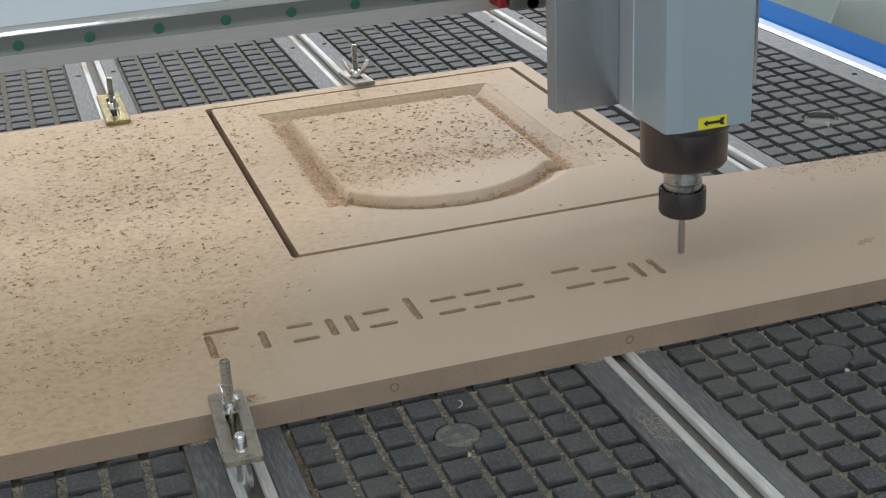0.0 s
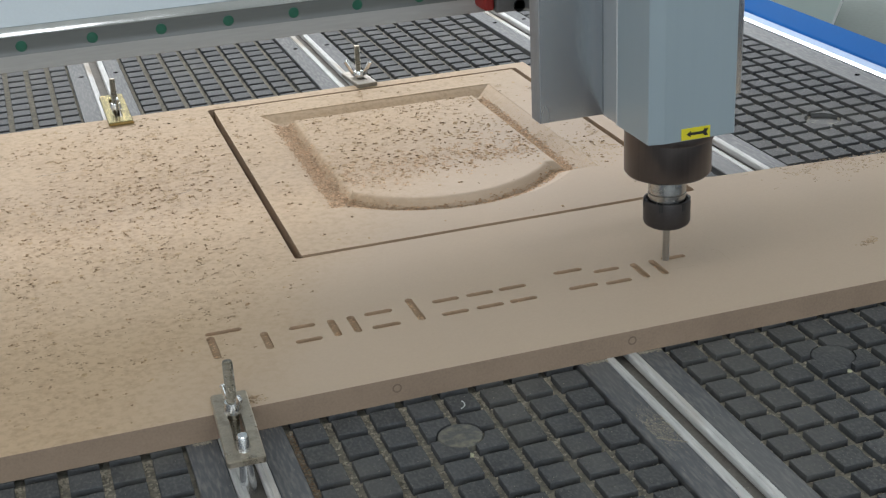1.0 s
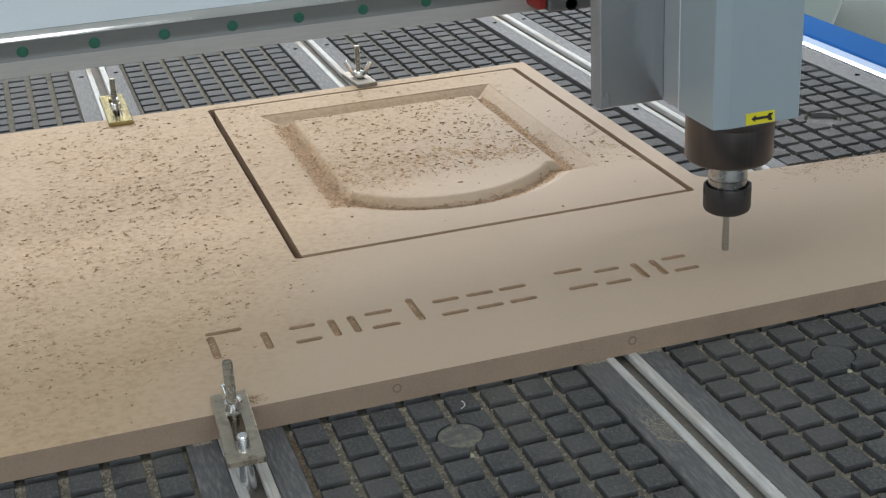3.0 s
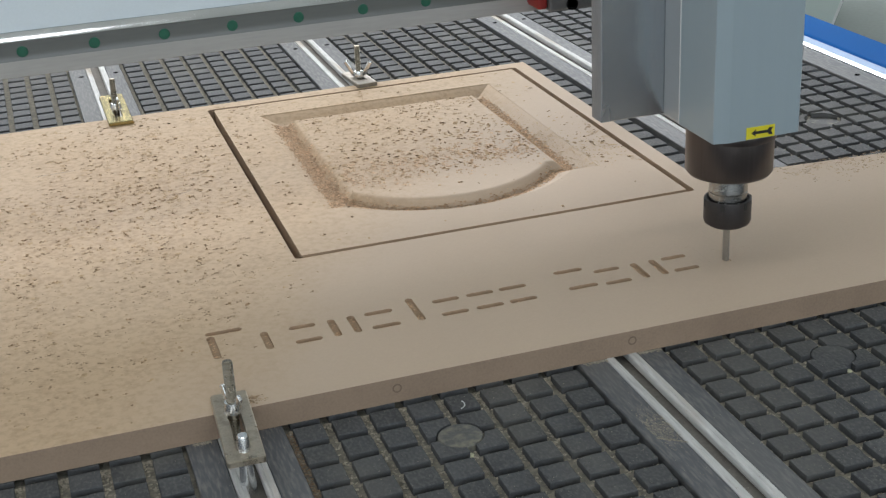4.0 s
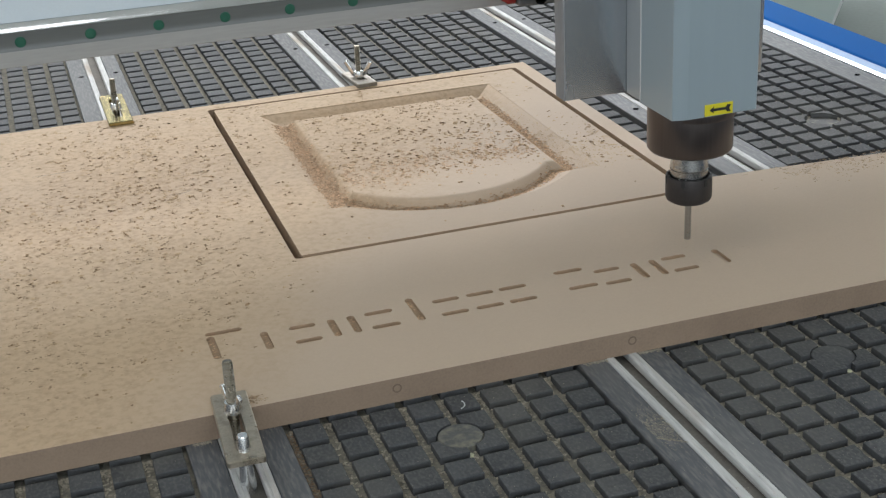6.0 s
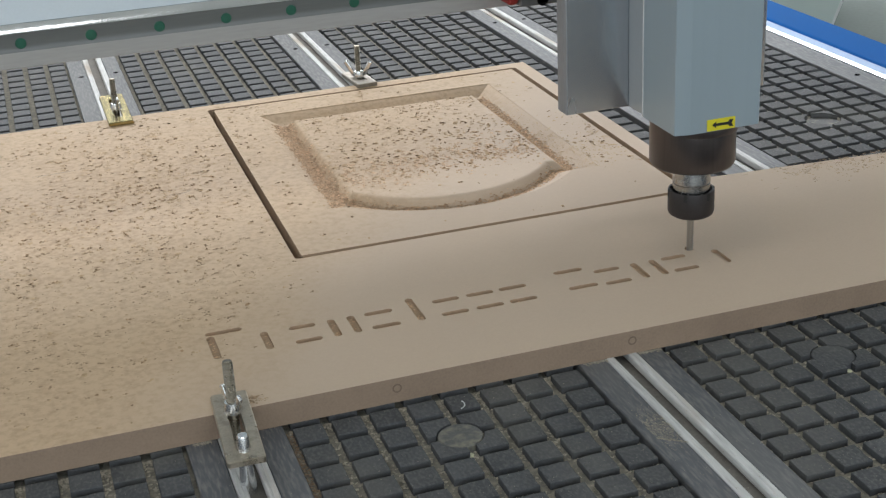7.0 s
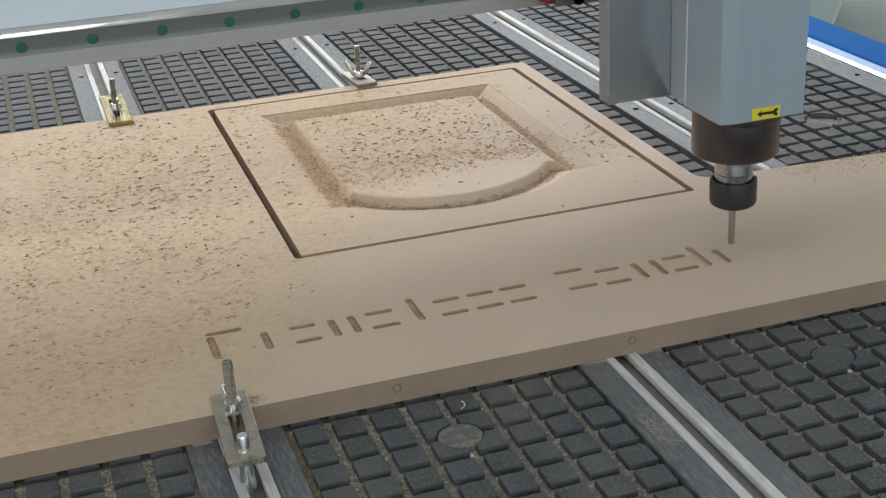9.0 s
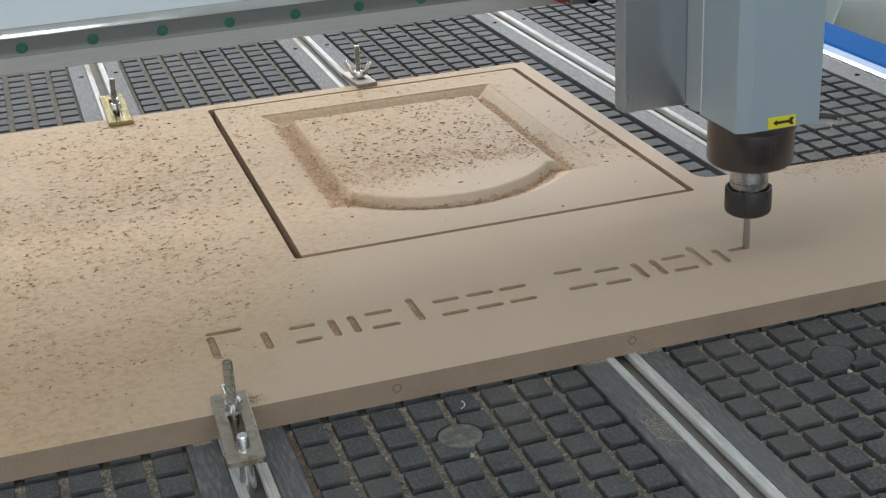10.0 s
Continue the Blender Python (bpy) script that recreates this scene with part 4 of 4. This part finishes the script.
def head():
    """The spindle on its plate; the origin is the cutter's tip."""
    root = empty("router_spindle")
    tagged(root, "grey square spindle motor with black collet nut and steel cutter", "spindle")
    # Housing, plate and slide run on above the view to block overhead light.
    case = prism(B(), [(-0.0400, 0.0176), (-0.0400, -0.0412), (-0.0392, -0.0420), (-0.0275, -0.0438), (-0.0260, -0.0440), (0.0385, -0.0440), (0.0400, -0.0425), (0.0400, 0.0176)], 0.1300, 0.86)
    bmesh.ops.bevel(case, geom=[e for e in case.edges if abs(e.verts[0].co.z - e.verts[1].co.z) < 1e-6], offset=0.0008, segments=2, affect="EDGES", profile=0.5)
    part("motor_housing", case, HOUSING, root, "grey anodised motor housing")
    part("seam_strip", box(B(), -0.0406, -0.0390, 0.0170, 0.0186, 0.1305, 0.86, 0.0003, 1), SEAM, root, "thin pale strip between housing and mount")
    part("mount_block", box(B(), -0.0393, 0.0393, 0.0184, 0.0483, 0.1310, 0.86, 0.0015, 2), HOUSING_SIDE, root, "grey mounting block")
    plate = box(B(), -0.0992, 0.0994, 0.0485, 0.0685, 0.1310, 0.86, 0.0012, 2)
    for f in plate.faces:
        f.material_index = int(abs(f.calc_center_median().x) > 0.0975)
    part("back_plate", plate, [ZPLATE, MILLED], root, "brushed aluminium plate with milled edges", smooth=True)
    part("nose_flange", lathe(B(), [(0.0, 0.1306), (0.0385, 0.1306), (0.0388, 0.1300), (0.0388, 0.1222), (0.0384, 0.1216), (0.0, 0.1216)][::-1], 56, pose(0.0016, 0, 0)), BLACK, root, "black flange over the nose", smooth=True)
    part("slide_block", box(B(), -0.07, 0.07, 0.0690, 0.1980, 0.30, 0.84, 0.004, 2), DARKMETAL, root)
    part("nose_collar", lathe(B(), [(0.0, 0.1305), (0.0372, 0.1305), (0.0378, 0.128), (0.0378, 0.0908), (0.0358, 0.0880), (0.0352, 0.0878), (0.0, 0.0878)][::-1], 64), BLACK, root, "black cylindrical nose", smooth=True)
    part("shaft", lathe(B(), [(0.0, 0.0480), (0.0168, 0.0480), (0.0168, 0.0690), (0.0162, 0.0694), (0.0162, 0.0702), (0.0170, 0.0706), (0.0164, 0.0770), (0.0155, 0.0840), (0.0155, 0.0895), (0.0, 0.0895)], 48), SHAFT, root, "bright turned spindle shaft", smooth=True)
    nut = B()
    lathe(nut, [(0.0, 0.0372), (0.0105, 0.0372), (0.0165, 0.0380), (0.0198, 0.0402), (0.0208, 0.0428), (0.0208, 0.0616), (0.0204, 0.0628), (0.0186, 0.0630), (0.0180, 0.0610), (0.0, 0.0610)], 48)
    collet = part("collet_nut", nut, NUT, root, "black collet nut", smooth=True)
    for i in range(6):
        a = math.tau * (i + 0.3) / 6
        part("spanner_notch", box(B(), -0.0018, 0.0018, -0.0004, 0.0004, 0.0560, 0.0628, 0.0002, 1, Matrix.Rotation(a, 4, "Z") @ pose(0, -0.0207, 0)), INK, collet)
    bit = B()
    lathe(bit, [(0.0, 0.0), (0.0028, 0.0), (0.0030, 0.0004), (0.0030, 0.0370), (0.0, 0.0370)], 24)
    cutter = part("cutter", bit, CARBIDE, root, "straight steel router bit", smooth=True)
    fl = B()
    n = 24
    for s in (0, 1):
        prev = None
        for i in range(n + 1):
            z = 0.0002 + 0.018 * i / n
            a = s * math.pi + i / n * math.tau * 0.9
            pts = [fl.verts.new((r * math.cos(a + d), r * math.sin(a + d), z)) for r, d in ((0.0028, -0.25), (0.0033, 0.0), (0.0028, 0.30))]
            if prev:
                for j in range(2):
                    fl.faces.new((prev[j], prev[j + 1], pts[j + 1], pts[j]))
            prev = pts
    part("flute", fl, CARBIDE, cutter, "spiral cutting edges")
    sticker = part("sticker", box(B(), -0.0107, 0.0160, -0.0446, -0.0441, 0.1306, 0.1408, 0.0001, 1), YELLOW, root, "yellow label with a black arrow")
    ar = B()
    pts = [(-0.0080, 0.0), (-0.0040, 0.0029), (-0.0043, 0.0012), (0.0072, 0.0012), (0.0086, 0.0031), (0.0122, 0.0031), (0.0104, 0.0), (0.0122, -0.0031), (0.0086, -0.0031), (0.0072, -0.0012), (-0.0043, -0.0012), (-0.0040, -0.0029)]
    prism(ar, [(x, z) for x, z in pts][::-1], 0.0, 0.0003)
    bmesh.ops.transform(ar, matrix=pose(0.0018, -0.0448, 0.1357, 90), verts=ar.verts)
    bmesh.ops.recalc_face_normals(ar, faces=ar.faces)
    part("arrow", ar, INK, sticker, "black arrow print")
    return root


def backdrop():
    cab = empty("white_cabinet", pose(2.795, 3.41, FLOOR, 0, 0, -17))
    tagged(cab, "pale sheet-metal cabinet standing on the workshop floor", "cabinet")
    shell = prism(B(), [(-0.70, 0.0), (-0.03, 0.0), (0.0, 0.09), (0.0, 1.0), (-0.70, 1.0)], -0.5, 0.0)
    bmesh.ops.transform(shell, matrix=pose(0, 0, 0, 90), verts=shell.verts)
    bmesh.ops.recalc_face_normals(shell, faces=shell.faces)
    part("body", shell, PALE, cab)
    trim = prism(B(), [(-0.034, 0.0), (-0.026, 0.0), (0.004, 0.088), (0.004, 1.0), (-0.004, 1.0), (-0.004, 0.090)], -0.0005, 0.004)
    bmesh.ops.transform(trim, matrix=pose(0, 0, 0, 90), verts=trim.verts)
    bmesh.ops.recalc_face_normals(trim, faces=trim.faces)
    part("edge_trim", trim, WHITE, cab, "white edge trim")


board()
door_panel()
CUT = strips()
chips()
pencil_lines()
TUFTS = tufts()
BEAM = gantry()
CARRIAGE = carriage()
SPINDLE = head()
backdrop()
bed()
table()

# The cutter's way: seconds, x and y of the tip in millimetres, and its height over the cutting depth.
WAY = ((0.0, 390.4, 119.5, 6.6), (0.2, 390.4, 119.5, 3.2), (0.5, 390.2, 120.2, 0.1), (0.6, 389.3, 122.8, 0), (0.8, 381.1, 127.8, 0), (1.0, 373.4, 121.2, 0),
       (1.2, 372.2, 107.7, 0), (1.4, 376.3, 98.0, 0), (1.5, 380.6, 97.2, 0), (1.6, 386.2, 98.4, 0), (1.8, 390.2, 103.6, 0), (1.9, 391.2, 105.2, 0.4), (2.0, 391.8, 106.2, 2.6),
       (2.2, 392.5, 107.2, 9.7), (2.4, 393.0, 108.2, 12.8), (2.5, 395.0, 107.6, 12.8), (2.6, 401.0, 106.6, 12.8), (2.7, 406.2, 104.6, 12.8), (3.05, 422.4, 98.6, 12.5), (3.2, 423.2, 98.2, 10.2),
       (3.8, 423.1, 98.2, 1.2), (3.9, 423.0, 98.0, 0.1), (4.0, 421.8, 99.8, 0), (4.1, 421.3, 102.2, 0), (4.3, 421.8, 115.0, 0), (4.5, 417.2, 125.6, 0), (4.7, 408.2, 124.8, 0),
       (4.9, 405.0, 120.6, 0), (5.0, 404.7, 120.5, 0.2), (5.1, 404.6, 120.6, 1.8), (5.3, 404.6, 120.6, 9.6), (5.5, 404.5, 120.7, 12.8), (5.6, 404.6, 123.8, 12.8), (5.7, 404.7, 129.4, 12.8),
       (5.9, 403.8, 137.8, 12.4), (6.8, 403.5, 138.2, 0.6), (6.9, 403.6, 137.4, 0), (7.0, 403.6, 132.8, 0), (7.2, 403.8, 116.6, 0), (7.4, 403.8, 101.6, 0), (7.5, 403.9, 98.8, 0),
       (7.6, 404.2, 98.2, 0.2), (7.8, 404.1, 98.2, 7.0), (8.0, 404.1, 98.6, 12.6), (8.2, 407.8, 101.0, 12.8), (8.4, 419.2, 107.6, 12.8), (8.5, 423.4, 109.6, 12.8), (8.7, 433.2, 113.4, 12.8),
       (8.8, 435.8, 115.2, 12.3), (9.0, 436.3, 116.0, 9.6), (9.5, 436.1, 116.0, 1.5), (9.7, 436.4, 115.9, 0), (10.0, 451.0, 114.5, 0))


def motions():
    low = BOARD_Z - 0.003
    walk(SPINDLE, [(t, pose(x / 1000, y / 1000, low + z / 1000)) for t, x, y, z in WAY])
    walk(CARRIAGE, [(t, pose(x / 1000, y / 1000, 0)) for t, x, y, z in WAY])
    walk(BEAM, [(t, pose(0, y / 1000, 0)) for t, x, y, z in WAY])
    for ob, t in CUT:
        up, down = BOARD @ pose(0, 0, BOARD_Z - 0.00003), BOARD @ pose(0, 0, BOARD_Z - 0.003)
        walk(ob, [(0.0, up), (t - 0.05, up), (t + 0.12, down), (10.0, down)] if t < 9.8 else [(0.0, up), (t - 0.05, up), (10.0, down)])

    for k, ob in enumerate(TUFTS):
        walk(ob, [(0.0, BOARD), (2.35, BOARD @ pose(0.0012, 0.0004, 0)), (2.7, BOARD @ pose(0.030, 0.010 + 0.003 * k, 0)),
                  (3.1, BOARD @ pose(0.075 + 0.01 * k, 0.022, 0)), (3.4, BOARD @ pose(0.085 + 0.012 * k, 0.024, 0)), (10.0, BOARD @ pose(0.085 + 0.012 * k, 0.024, 0))])


motions()
